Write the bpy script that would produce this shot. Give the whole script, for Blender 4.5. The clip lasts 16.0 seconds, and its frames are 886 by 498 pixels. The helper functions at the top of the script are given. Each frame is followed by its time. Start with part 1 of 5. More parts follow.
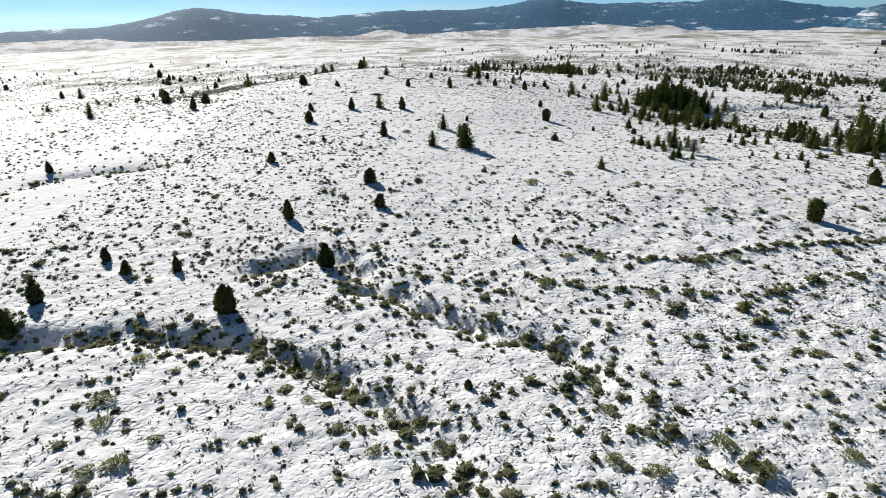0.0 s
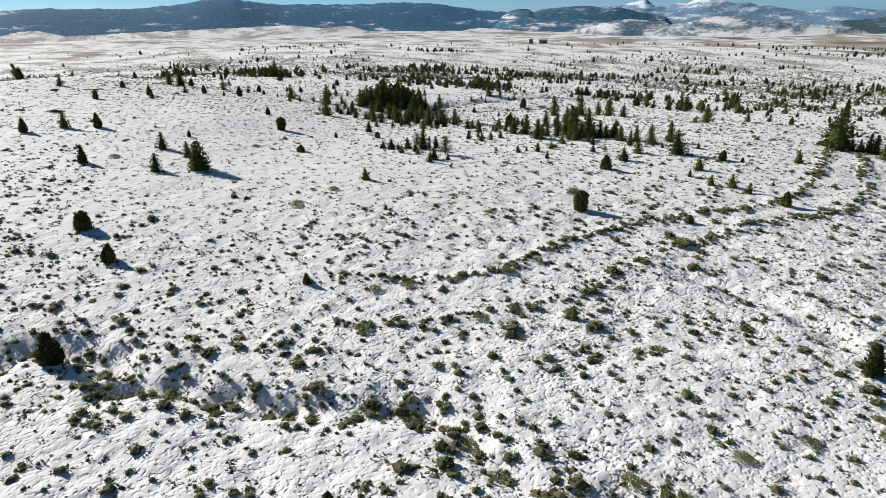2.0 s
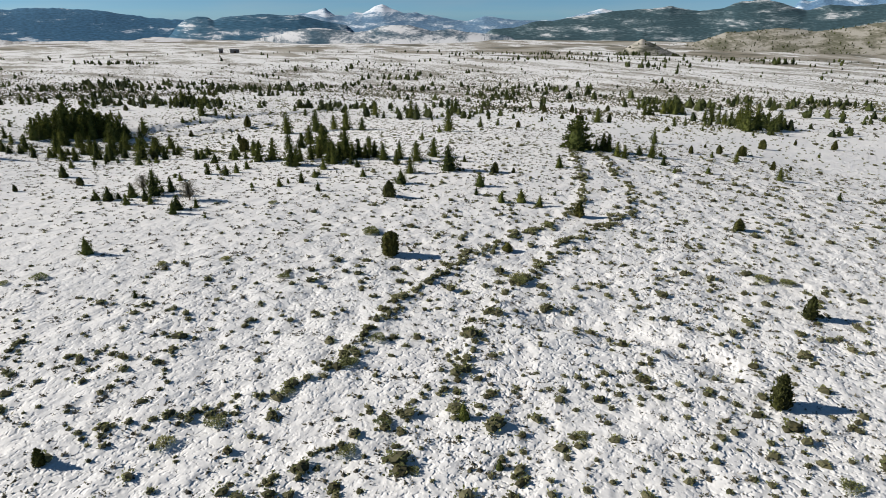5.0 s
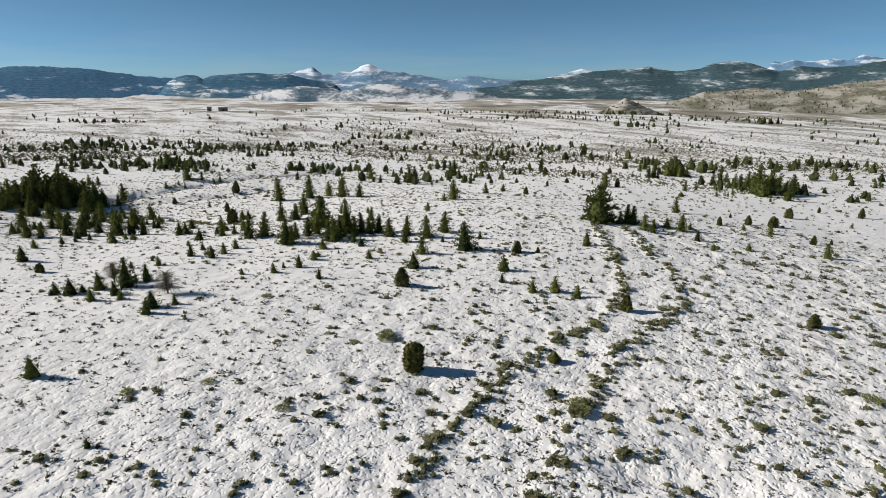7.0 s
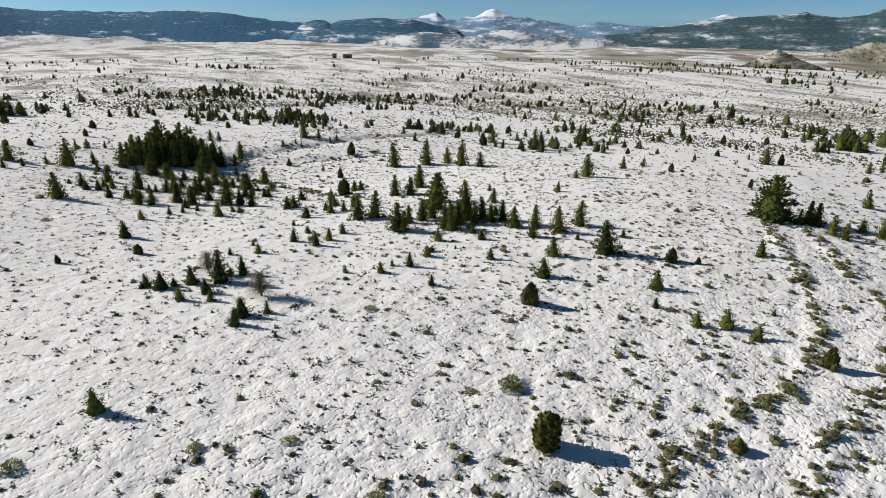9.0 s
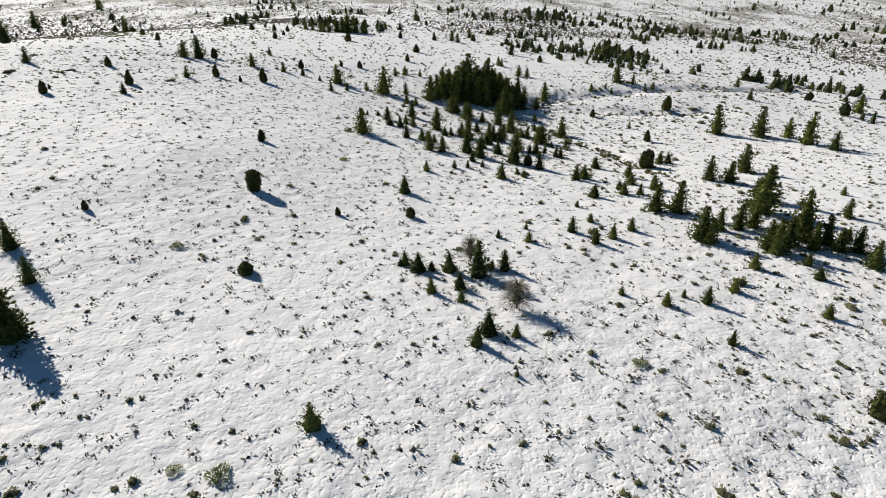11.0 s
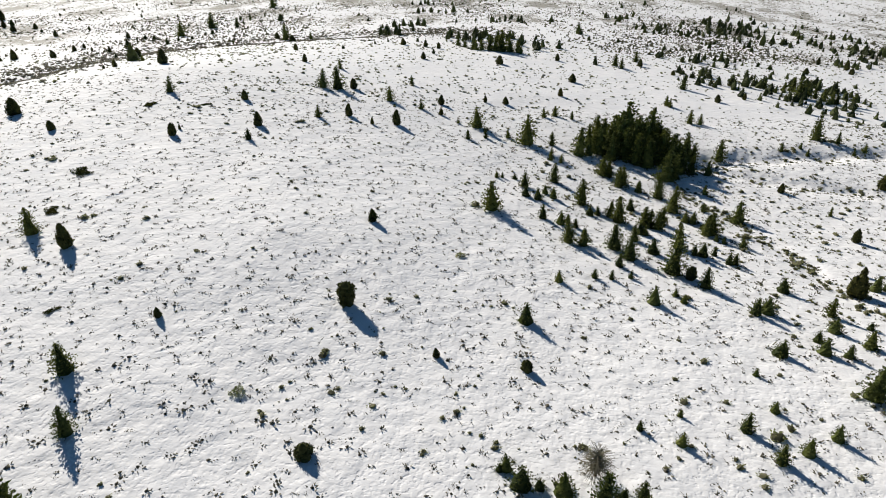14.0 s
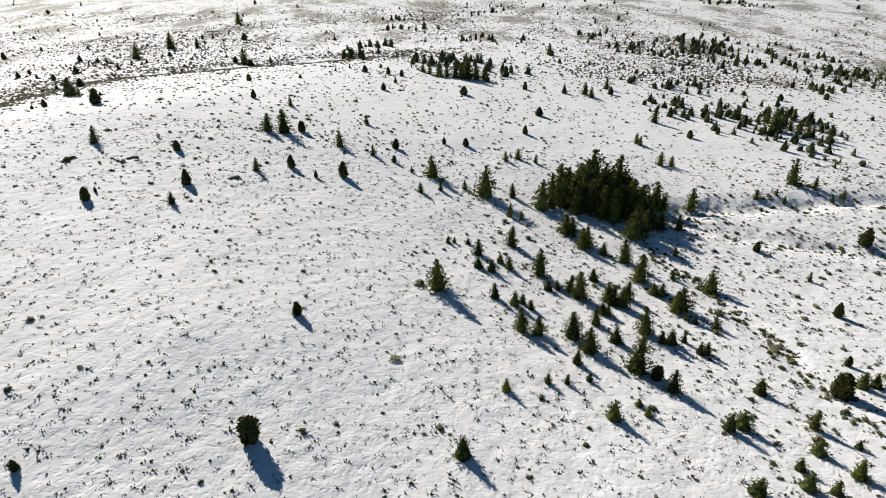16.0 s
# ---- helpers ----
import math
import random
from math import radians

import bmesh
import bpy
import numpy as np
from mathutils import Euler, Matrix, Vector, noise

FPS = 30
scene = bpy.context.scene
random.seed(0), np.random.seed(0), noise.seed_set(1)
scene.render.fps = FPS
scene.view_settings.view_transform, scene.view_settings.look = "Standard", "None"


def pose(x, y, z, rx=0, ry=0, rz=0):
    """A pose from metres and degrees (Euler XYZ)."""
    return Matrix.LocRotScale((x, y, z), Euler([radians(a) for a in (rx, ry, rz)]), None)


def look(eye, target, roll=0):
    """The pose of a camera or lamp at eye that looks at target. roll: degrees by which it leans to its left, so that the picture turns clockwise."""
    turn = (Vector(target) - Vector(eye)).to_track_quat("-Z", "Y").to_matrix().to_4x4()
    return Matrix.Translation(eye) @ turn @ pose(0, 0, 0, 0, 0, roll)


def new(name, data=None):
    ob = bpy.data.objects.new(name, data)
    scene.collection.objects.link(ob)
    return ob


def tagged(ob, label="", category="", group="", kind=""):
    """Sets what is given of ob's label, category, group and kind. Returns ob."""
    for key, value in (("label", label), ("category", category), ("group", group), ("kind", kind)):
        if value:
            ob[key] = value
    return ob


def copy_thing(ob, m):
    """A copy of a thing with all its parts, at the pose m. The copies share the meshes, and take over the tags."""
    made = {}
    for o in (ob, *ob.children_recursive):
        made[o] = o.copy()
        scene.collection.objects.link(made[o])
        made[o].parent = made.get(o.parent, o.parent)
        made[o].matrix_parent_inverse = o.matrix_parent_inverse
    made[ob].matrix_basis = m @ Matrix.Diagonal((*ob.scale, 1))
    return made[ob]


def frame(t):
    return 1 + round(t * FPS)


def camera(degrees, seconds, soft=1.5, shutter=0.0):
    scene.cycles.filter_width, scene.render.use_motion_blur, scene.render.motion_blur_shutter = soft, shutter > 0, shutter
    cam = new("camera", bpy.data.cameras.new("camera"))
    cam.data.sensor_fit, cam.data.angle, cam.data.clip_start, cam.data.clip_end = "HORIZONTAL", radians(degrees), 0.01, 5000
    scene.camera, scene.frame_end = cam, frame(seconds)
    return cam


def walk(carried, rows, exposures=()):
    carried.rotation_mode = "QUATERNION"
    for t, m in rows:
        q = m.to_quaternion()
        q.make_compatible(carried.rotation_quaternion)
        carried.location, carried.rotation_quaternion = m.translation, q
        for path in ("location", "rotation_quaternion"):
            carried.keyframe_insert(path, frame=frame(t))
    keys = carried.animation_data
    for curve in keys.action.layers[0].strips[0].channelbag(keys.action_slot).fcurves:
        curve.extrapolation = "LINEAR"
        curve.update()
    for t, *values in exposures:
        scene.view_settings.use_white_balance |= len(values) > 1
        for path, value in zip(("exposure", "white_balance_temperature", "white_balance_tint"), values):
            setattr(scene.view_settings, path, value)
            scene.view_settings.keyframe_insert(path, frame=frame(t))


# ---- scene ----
cam = camera(71.2, 16.0, soft=0.5)
PATH = [
    (0, (0.046, 0.203, 17.994), (0.022, 2.07, 17.278), -1.4),
    (0.5, (-1.377, 2.572, 17.921), (-1.15, 4.424, 17.2), -1.3),
    (1, (-2.599, 5.089, 17.826), (-2.144, 6.896, 17.101), -1.0),
    (1.5, (-3.587, 7.643, 17.751), (-2.934, 9.388, 17.025), -0.8),
    (2, (-4.274, 10.236, 17.66), (-3.437, 11.9, 16.932), -0.6),
    (2.5, (-4.653, 12.866, 17.571), (-3.641, 14.43, 16.843), -0.4),
    (3, (-4.686, 15.451, 17.479), (-3.519, 16.904, 16.753), -0.2),
    (3.5, (-4.481, 18.05, 17.429), (-3.176, 19.381, 16.703), -0.0),
    (4, (-3.967, 20.579, 17.357), (-2.545, 21.785, 16.634), 0.1),
    (4.2, (-3.652, 21.562, 17.358), (-2.191, 22.721, 16.635), 0.1),
    (6.3, (1.916, 31.298, 17.843), (3.463, 32.364, 17.155), 0.2),
    (6.5, (2.599, 32.199, 17.89), (4.159, 33.271, 17.245), 0.2),
    (7, (4.465, 34.379, 18.092), (6.049, 35.47, 17.546), 0.2),
    (7.5, (6.452, 36.534, 18.386), (8.025, 37.647, 17.853), 0.3),
    (8, (8.5, 38.665, 18.753), (10.057, 39.786, 18.187), 0.3),
    (8.5, (10.595, 40.794, 19.14), (12.079, 41.974, 18.507), 0.4),
    (9, (12.634, 42.947, 19.608), (13.95, 44.28, 18.908), 0.4),
    (9.5, (14.502, 45.093, 20.124), (15.583, 46.591, 19.357), 0.4),
    (10, (16.224, 47.329, 20.599), (17.105, 48.921, 19.768), 0.4),
    (10.2, (16.832, 48.261, 20.732), (17.636, 49.88, 19.877), 0.4),
    (12.3, (21.771, 58.483, 24.104), (21.913, 60.236, 23.151), -0.2),
    (12.5, (22.071, 59.544, 24.324), (22.191, 61.3, 23.374), -0.2),
    (13, (22.628, 62.27, 25.196), (22.712, 64.028, 24.247), -0.2),
    (13.5, (23.099, 64.954, 26.099), (23.162, 66.713, 25.149), -0.3),
    (14, (23.549, 67.597, 27.013), (23.602, 69.357, 26.064), -0.2),
    (14.5, (24.229, 70.233, 27.936), (24.288, 71.993, 26.989), -0.2),
    (15, (25.213, 72.819, 28.871), (25.294, 74.58, 27.927), -0.2),
    (15.5, (26.537, 75.298, 29.801), (26.636, 77.06, 28.858), -0.1),
    (16, (28.161, 77.631, 30.587), (28.27, 79.395, 29.651), -0.1),
]
walk(cam, [(t, look(eye, target, roll)) for t, eye, target, roll in PATH], [(0, 0.20, 6400, 10), (1.5, 0.19, 6450, 10), (2.5, 0.15, 6500, 10), (3.5, 0.09, 6550, 10), (7, 0.08, 6650, 10), (9, 0.11, 6650, 10), (10, 0.11, 6600, 10), (12.5, 0.22, 6550, 10), (16, 0.16, 6550, 10)])

# ---- world, sun, exposure ----
SUN_AZ, SUN_EL = -32.0, 28.0            # degrees from +y towards +x, and above the horizon
world = bpy.data.worlds.new("sky")
scene.world = world
world.use_nodes = True
wn = world.node_tree.nodes
sky = wn.new("ShaderNodeTexSky")
sky.sky_type = "NISHITA"
sky.sun_disc = False
sky.sun_elevation, sky.sun_rotation = radians(SUN_EL), radians(SUN_AZ)
sky.altitude, sky.air_density, sky.dust_density, sky.ozone_density = 1500, 0.5, 0.25, 2.2
wn["Background"].inputs["Strength"].default_value = 0.067
clear = wn.new("ShaderNodeMix")
clear.data_type, clear.blend_type = "RGBA", "MULTIPLY"
clear.inputs[0].default_value, clear.inputs[7].default_value = 1.0, (0.75, 1.04, 1.01, 1)
world.node_tree.links.new(sky.outputs["Color"], clear.inputs[6])
# a thin bank of haze and cloud low over the horizon
way = wn.new("ShaderNodeTexCoord")
spread = wn.new("ShaderNodeMapping")
spread.inputs["Scale"].default_value = (6, 6, 60)
cloud = wn.new("ShaderNodeTexNoise")
cloud.inputs["Scale"].default_value, cloud.inputs["Detail"].default_value = 1.0, 5.0
high = wn.new("ShaderNodeSeparateXYZ")
world.node_tree.links.new(way.outputs["Generated"], high.inputs[0])
world.node_tree.links.new(way.outputs["Generated"], spread.inputs["Vector"])
world.node_tree.links.new(spread.outputs["Vector"], cloud.inputs["Vector"])
low = wn.new("ShaderNodeMapRange")
low.interpolation_type = "SMOOTHSTEP"
for socket, value in zip(low.inputs[1:5], (0.0, 0.13, 1.0, 0.0)):
    socket.default_value = value
world.node_tree.links.new(high.outputs[2], low.inputs[0])
bank = wn.new("ShaderNodeMapRange")
for socket, value in zip(bank.inputs[1:5], (0.4, 0.65, 0.1, 0.85)):
    socket.default_value = value
world.node_tree.links.new(cloud.outputs["Fac"], bank.inputs[0])
veil = wn.new("ShaderNodeMath")
veil.operation = "MULTIPLY"
world.node_tree.links.new(low.outputs[0], veil.inputs[0])
world.node_tree.links.new(bank.outputs[0], veil.inputs[1])
cool = wn.new("ShaderNodeMix")
cool.data_type, cool.blend_type = "RGBA", "MULTIPLY"
cool.inputs[7].default_value = (0.80, 0.86, 1.06, 1)
world.node_tree.links.new(low.outputs[0], cool.inputs[0])
world.node_tree.links.new(clear.outputs[2], cool.inputs[6])
hazy = wn.new("ShaderNodeMix")
hazy.data_type, hazy.blend_type = "RGBA", "MULTIPLY"
hazy.inputs[7].default_value = (1.22, 1.04, 0.98, 1)
world.node_tree.links.new(veil.outputs[0], hazy.inputs[0])
world.node_tree.links.new(cool.outputs[2], hazy.inputs[6])
world.node_tree.links.new(hazy.outputs[2], wn["Background"].inputs["Color"])

sun_data = bpy.data.lights.new("sun", "SUN")
sun_data.energy, sun_data.angle, sun_data.color = 5.0, radians(0.55), (1.0, 0.947, 0.855)
sun = new("sun", sun_data)
sun.matrix_basis = look((-53 * 3, 85 * 3, 53.2 * 3), (0, 0, 0))

rng = np.random.default_rng(7)


# ---- shape of the land ----
def value_noise(x, y, seed=0):
    """Smooth noise in -1..1 with a wavelength of about two units."""
    xi, yi = np.floor(x), np.floor(y)
    u, v = x - xi, y - yi
    u, v = u * u * u * (u * (6 * u - 15) + 10), v * v * v * (v * (6 * v - 15) + 10)

    def lattice(a, b):
        s = np.sin(a * 127.1 + b * 311.7 + seed * 74.7) * 43758.5453
        return (s - np.floor(s)) * 2 - 1

    top = lattice(xi, yi) * (1 - u) + lattice(xi + 1, yi) * u
    low = lattice(xi, yi + 1) * (1 - u) + lattice(xi + 1, yi + 1) * u
    return top * (1 - v) + low * v


def turned(x, y, angle):
    c, s = math.cos(angle), math.sin(angle)
    return c * x - s * y, s * x + c * y


def line_distance(x, y, line):
    """Distance to a polyline, and 0..1 along it."""
    best, along = np.full(np.shape(x), 1e9), np.zeros(np.shape(x))
    steps = len(line) - 1
    for n, ((ax, ay), (bx, by)) in enumerate(zip(line, line[1:])):
        dx, dy = bx - ax, by - ay
        f = np.clip(((x - ax) * dx + (y - ay) * dy) / (dx * dx + dy * dy), 0, 1)
        d = np.hypot(x - ax - f * dx, y - ay - f * dy)
        along = np.where(d < best, (n + f) / steps, along)
        best = np.minimum(best, d)
    return best, along


# knolls and hollows: x, y, spread, height
KNOLLS = [(44, -20, 80, 3.15), (-46, 196, 45, 4.31), (56, 136, 26, -2.16), (87, 74, 26, 2.1), (-22, 136, 26, 1.6), (25, 76, 16, 0.66), (-6, 198, 26, 1.64), (236, 220, 80, -2.9), (35, 250, 45, 1.92), (-23, 182, 16, 1.2), (236, 316, 80, -2.14), (82, 124, 16, -0.62), (-22, 167, 26, 1.72), (-14, 86, 16, 0.65), (-4, 47, 16, -0.48), (35, 277, 45, 1.52), (25, 105, 16, -0.35), (-100, -20, 45, 1.18), (224, 142, 45, -1.06), (63, 143, 16, -0.75), (92, 162, 16, 0.49), (134, 74, 26, 0.58)]
# washes: line, half width, depth
WASH_SOUTH = [(-60, 43), (-34, 41), (-25, 41.2), (-15.6, 40), (-12.6, 38), (-9, 36), (-5.7, 33), (-2.7, 30.4), (0, 27), (1.5, 22)]
WASH_MIDDLE = [(-20, 51.3), (-16.5, 52.8), (-12.8, 55.4), (-9, 52.5), (-5.6, 47.4)]
WASH_WEST = [(-72, 80), (-64, 85), (-59, 90.5), (-51, 92.7), (-42, 92.5)]
WASH_EAST = [(7.3, 34.7), (9.3, 31), (10.7, 28), (13.1, 26.5), (15, 24.4), (18, 23)]
WASH_BRUSH = [(-9.8, 47.6), (-7.8, 47.3), (-5.9, 47.2), (-3.4, 45), (-1.1, 43.2), (1.5, 40.9), (4, 39.2), (6.4, 38.1), (8.5, 35.7), (10.5, 33)]
HOLLOW = [(34, 45), (34.8, 42.5), (35.8, 39), (36.6, 35.5), (36.4, 32), (35, 29)]
CREEK_BANK = [(60, 156), (63, 154.5), (68, 151.7), (75, 147.3), (86, 144), (100, 141)]
CREEK = [(58, 159), (63, 157), (71, 156.7), (80.6, 157.6), (96.6, 159.3), (120, 158), (150, 160)]
SWALE = [(58.5, 149), (58.6, 141), (61, 136.8), (62.2, 132), (62.8, 127), (63.3, 122), (63, 117.4), (63.5, 112)]
DRAW_NORTH = [(-75, 170), (-59, 197), (-57, 219), (-53, 249), (-32, 257), (-17, 263), (3, 269), (40, 280)]
WASHES = [(WASH_SOUTH, 1.3, 0.85), (WASH_MIDDLE, 1.3, 0.85), (WASH_WEST, 1.8, 0.55), (WASH_EAST, 1.0, 0.4), (WASH_BRUSH, 1.1, 0.8), (HOLLOW, 1.2, 0.45), (CREEK_BANK, 2.2, 0.65), (CREEK, 2.4, 1.0), (SWALE, 1.2, 0.3), (DRAW_NORTH, 6.0, 0.8)]
# the two brushy edges of the old track
TRACK_NORTH = [(95, 69), (88, 65.5), (78.5, 60.5), (73.9, 57.6), (65.8, 53.8), (60.5, 52), (52.5, 51.7), (44, 52.9), (35.5, 53), (28.5, 51.9), (21.8, 49.9), (17.3, 50.4), (13.5, 51.8), (8.3, 55.5)]
TRACK_SOUTH = [(92, 63), (85.5, 59), (79, 55.2), (73.5, 51), (67, 48), (62.5, 46.8), (55.8, 47), (47.9, 48.2), (38.7, 47.2), (32.8, 46.2), (26, 44.2), (19.9, 43.9), (16, 44.7), (10.3, 45.8), (4, 49)]


def land(x, y):
    """The height of the land, without its small relief."""
    x, y = np.asarray(x, float), np.asarray(y, float)
    r = np.hypot(x - 10, y - 120)
    u = np.clip((r - 560) / 420, 0, 1)
    w = np.clip((r - 1900) / 900, 0, 1)
    z = -20 * (1 - np.exp(-r / 260)) - 36 * u * u * (3 - 2 * u) - 70 * w * w * (3 - 2 * w)
    for a, b, s, h in KNOLLS:
        z = z + h * np.exp(-((x - a) ** 2 + (y - b) ** 2) / (2 * s * s))
    return z


def washes(x, y):
    z = np.zeros(np.shape(x))
    for line, wide, deep in WASHES:
        d, f = line_distance(x, y, line)
        d = d + 0.45 * value_noise(x * 0.75, y * 0.75, 9)
        rough = 1 + 0.5 * value_noise(x * 0.22, y * 0.22, 5)
        ends = np.clip(np.minimum(f, 1 - f) * 7, 0, 1)
        z = z - deep * rough * ends * np.exp(-(d / wide) ** 2)
    return z


def relief(x, y):
    """Drifts, hummocks and pits of the snow, fading out where the mesh grows coarse."""
    out = np.maximum(np.maximum(-42 - x, x - 102), np.maximum(12 - y, y - 167))
    near = np.clip(1 - out / 12, 0, 1)
    z = 0.10 * value_noise(x * 0.16, y * 0.16, 1)
    a, b = turned(x, y, 0.6)
    z = z + near * 0.075 * np.clip((95 - y) / 35, 0.45, 1) * value_noise(a * 0.55, b * 0.48, 2)
    pits = value_noise(a * 1.0, b * 1.0, 3)
    patch = (0.55 + 0.45 * value_noise(x * 0.07, y * 0.07, 4)) * np.clip((88 - y) / 35, 0.3, 1)
    z = z - near * 0.14 * patch * np.clip(pits - 0.05, 0, 1)
    a, b = turned(x, y, 1.3)
    z = z + near * 0.06 * np.clip((88 - y) / 35, 0.25, 1) * value_noise(a * 1.75, b * 1.75, 6)
    d1, d2 = line_distance(x, y, TRACK_NORTH)[0], line_distance(x, y, TRACK_SOUTH)[0]
    for d in (d1, d2):
        z = z + near * 0.10 * np.exp(-((d - 0.0) / 0.8) ** 2)
    mid = np.clip(1 - (out - 15) / 250, 0, 1) * (1 - near)
    return z + mid * 0.15 * value_noise(x * 0.09, y * 0.09, 8)


def ground_z(x, y):
    return land(x, y) + washes(x, y) + relief(x, y)


# ---- materials ----
def material(name, roughness=0.8):
    m = bpy.data.materials.new(name)
    m.use_nodes = True
    n, l = m.node_tree.nodes, m.node_tree.links
    b = n["Principled BSDF"]
    b.inputs["Roughness"].default_value = roughness
    b.inputs["Specular IOR Level"].default_value = 0.1
    return m, n, l, b


def noise_node(n, l, vector, scale, detail=3.0, rough=0.55):
    t = n.new("ShaderNodeTexNoise")
    t.inputs["Scale"].default_value, t.inputs["Detail"].default_value, t.inputs["Roughness"].default_value = scale, detail, rough
    l.new(vector, t.inputs["Vector"])
    return t.outputs["Fac"]


def ramp(n, l, fac, stops):
    r = n.new("ShaderNodeValToRGB")
    e = r.color_ramp.elements
    while len(e) < len(stops):
        e.new(0.5)
    for k, (p, c) in zip(e, stops):
        k.position, k.color = p, (*c, 1) if len(c) == 3 else c
    l.new(fac, r.inputs["Fac"])
    return r.outputs["Color"]


def mix(n, l, fac, a, b, mode="MIX"):
    x = n.new("ShaderNodeMix")
    x.data_type, x.blend_type = "RGBA", mode
    for socket, value in ((x.inputs[0], fac), (x.inputs[6], a), (x.inputs[7], b)):
        if isinstance(value, (int, float)):
            socket.default_value = value
        elif isinstance(value, tuple):
            socket.default_value = (*value, 1)
        else:
            l.new(value, socket)
    return x.outputs[2]


def maths(n, l, op, a, b=0.0):
    x = n.new("ShaderNodeMath")
    x.operation = op
    for socket, value in zip(x.inputs, (a, b)):
        if isinstance(value, (int, float)):
            socket.default_value = value
        else:
            l.new(value, socket)
    return x.outputs[0]


def place(n, l, scale=(1, 1, 1), spin=0.0):
    g = n.new("ShaderNodeNewGeometry")
    p = n.new("ShaderNodeMapping")
    p.inputs["Scale"].default_value = scale
    p.inputs["Rotation"].default_value = (0, 0, spin)
    l.new(g.outputs["Position"], p.inputs["Vector"])
    return p.outputs["Vector"], g


def bump(n, l, b, height, strength, distance):
    k = n.new("ShaderNodeBump")
    k.inputs["Strength"].default_value, k.inputs["Distance"].default_value = strength, distance
    l.new(height, k.inputs["Height"])
    l.new(k.outputs["Normal"], b.inputs["Normal"])


def snow_ground():
    m, n, l, b = material("snow_ground", 0.85)
    b.inputs["Specular IOR Level"].default_value = 0.44
    v, g = place(n, l)
    # distance from the middle of the snowfield
    dist = n.new("ShaderNodeVectorMath")
    dist.operation = "DISTANCE"
    l.new(g.outputs["Position"], dist.inputs[0])
    dist.inputs[1].default_value = (10, 100, 0)
    d = dist.outputs["Value"]
    snow = ramp(n, l, noise_node(n, l, v, 0.35, 4), [(0.3, (0.80, 0.80, 0.815)), (0.7, (0.88, 0.87, 0.87))])
    # dead grass that pokes through in tufts
    tuft = noise_node(n, l, v, 2.6, 4, 0.65)
    patchy = noise_node(n, l, v, 0.11, 3)
    speck = maths(n, l, "ADD", tuft, maths(n, l, "MULTIPLY", maths(n, l, "SUBTRACT", patchy, 0.5), 0.10))
    grass = ramp(n, l, noise_node(n, l, v, 1.1, 2), [(0.3, (0.20, 0.16, 0.09)), (0.7, (0.30, 0.25, 0.15))])
    near = mix(n, l, ramp(n, l, speck, [(0.68, (0, 0, 0)), (0.76, (0.6, 0.6, 0.6))]), snow, grass)
    # belts of brush that follow the contours of the flats
    split = n.new("ShaderNodeSeparateXYZ")
    l.new(g.outputs["Position"], split.inputs[0])
    angle = maths(n, l, "ARCTAN2", maths(n, l, "SUBTRACT", split.outputs[0], 10), maths(n, l, "SUBTRACT", split.outputs[1], -400))
    warp = maths(n, l, "MULTIPLY", noise_node(n, l, v, 0.006, 2), 140)
    polar = n.new("ShaderNodeCombineXYZ")
    l.new(maths(n, l, "ADD", d, warp), polar.inputs[0])
    l.new(maths(n, l, "MULTIPLY", angle, 1600), polar.inputs[1])

    plainly = n.new("ShaderNodeCombineXYZ")
    l.new(maths(n, l, "ADD", d, warp), plainly.inputs[0])
    l.new(maths(n, l, "MULTIPLY", angle, 2400), plainly.inputs[1])

    def belt(scale, detail, rough, on=polar):
        return noise_node(n, l, on.outputs[0], scale, detail, rough)

    def over(lo, hi, a, c):
        k = n.new("ShaderNodeMapRange")
        for socket, value in zip(k.inputs[1:5], (lo, hi, a, c)):
            socket.default_value = value
        l.new(d, k.inputs[0])
        return k.outputs[0]

    # low scrub that shows through the snow beyond the near slope
    mott = noise_node(n, l, v, 0.55, 5, 0.7)
    strip = belt(0.022, 5, 0.62)
    low = maths(n, l, "ADD", maths(n, l, "ADD", mott, over(90, 240, -0.42, 0.01)), maths(n, l, "MULTIPLY", maths(n, l, "SUBTRACT", strip, 0.5), 1.25))
    near = mix(n, l, ramp(n, l, low, [(0.53, (0, 0, 0)), (0.59, (0.8, 0.8, 0.8))]), near, ramp(n, l, tuft, [(0.3, (0.11, 0.10, 0.065)), (0.7, (0.29, 0.26, 0.19))]))
    # bare strips, stubble and grazing land on the plain
    wide = belt(0.0048, 4, 0.62, plainly)
    east = n.new("ShaderNodeMapRange")
    for socket, value in zip(east.inputs[1:5], (0.25, 0.95, -0.075, 0.012)):
        socket.default_value = value
    l.new(angle, east.inputs[0])
    plain = maths(n, l, "ADD", maths(n, l, "ADD", wide, over(300, 580, -0.24, 0.0)), east.outputs[0])
    tan = ramp(n, l, belt(0.008, 4, 0.6, plainly), [(0.36, (0.10, 0.095, 0.062)), (0.48, (0.25, 0.22, 0.165)), (0.62, (0.42, 0.39, 0.34))])
    col = mix(n, l, ramp(n, l, plain, [(0.47, (0, 0, 0)), (0.50, (0.8, 0.8, 0.8)), (0.58, (0.96, 0.96, 0.96))]), near, tan)
    l.new(col, b.inputs["Base Color"])
    # small rounded dimples
    pit = n.new("ShaderNodeMapRange")
    pit.interpolation_type = "SMOOTHSTEP"
    pit.inputs[1].default_value, pit.inputs[2].default_value = 0.24, 0.52
    l.new(noise_node(n, l, v, 3.6, 1, 0.4), pit.inputs[0])
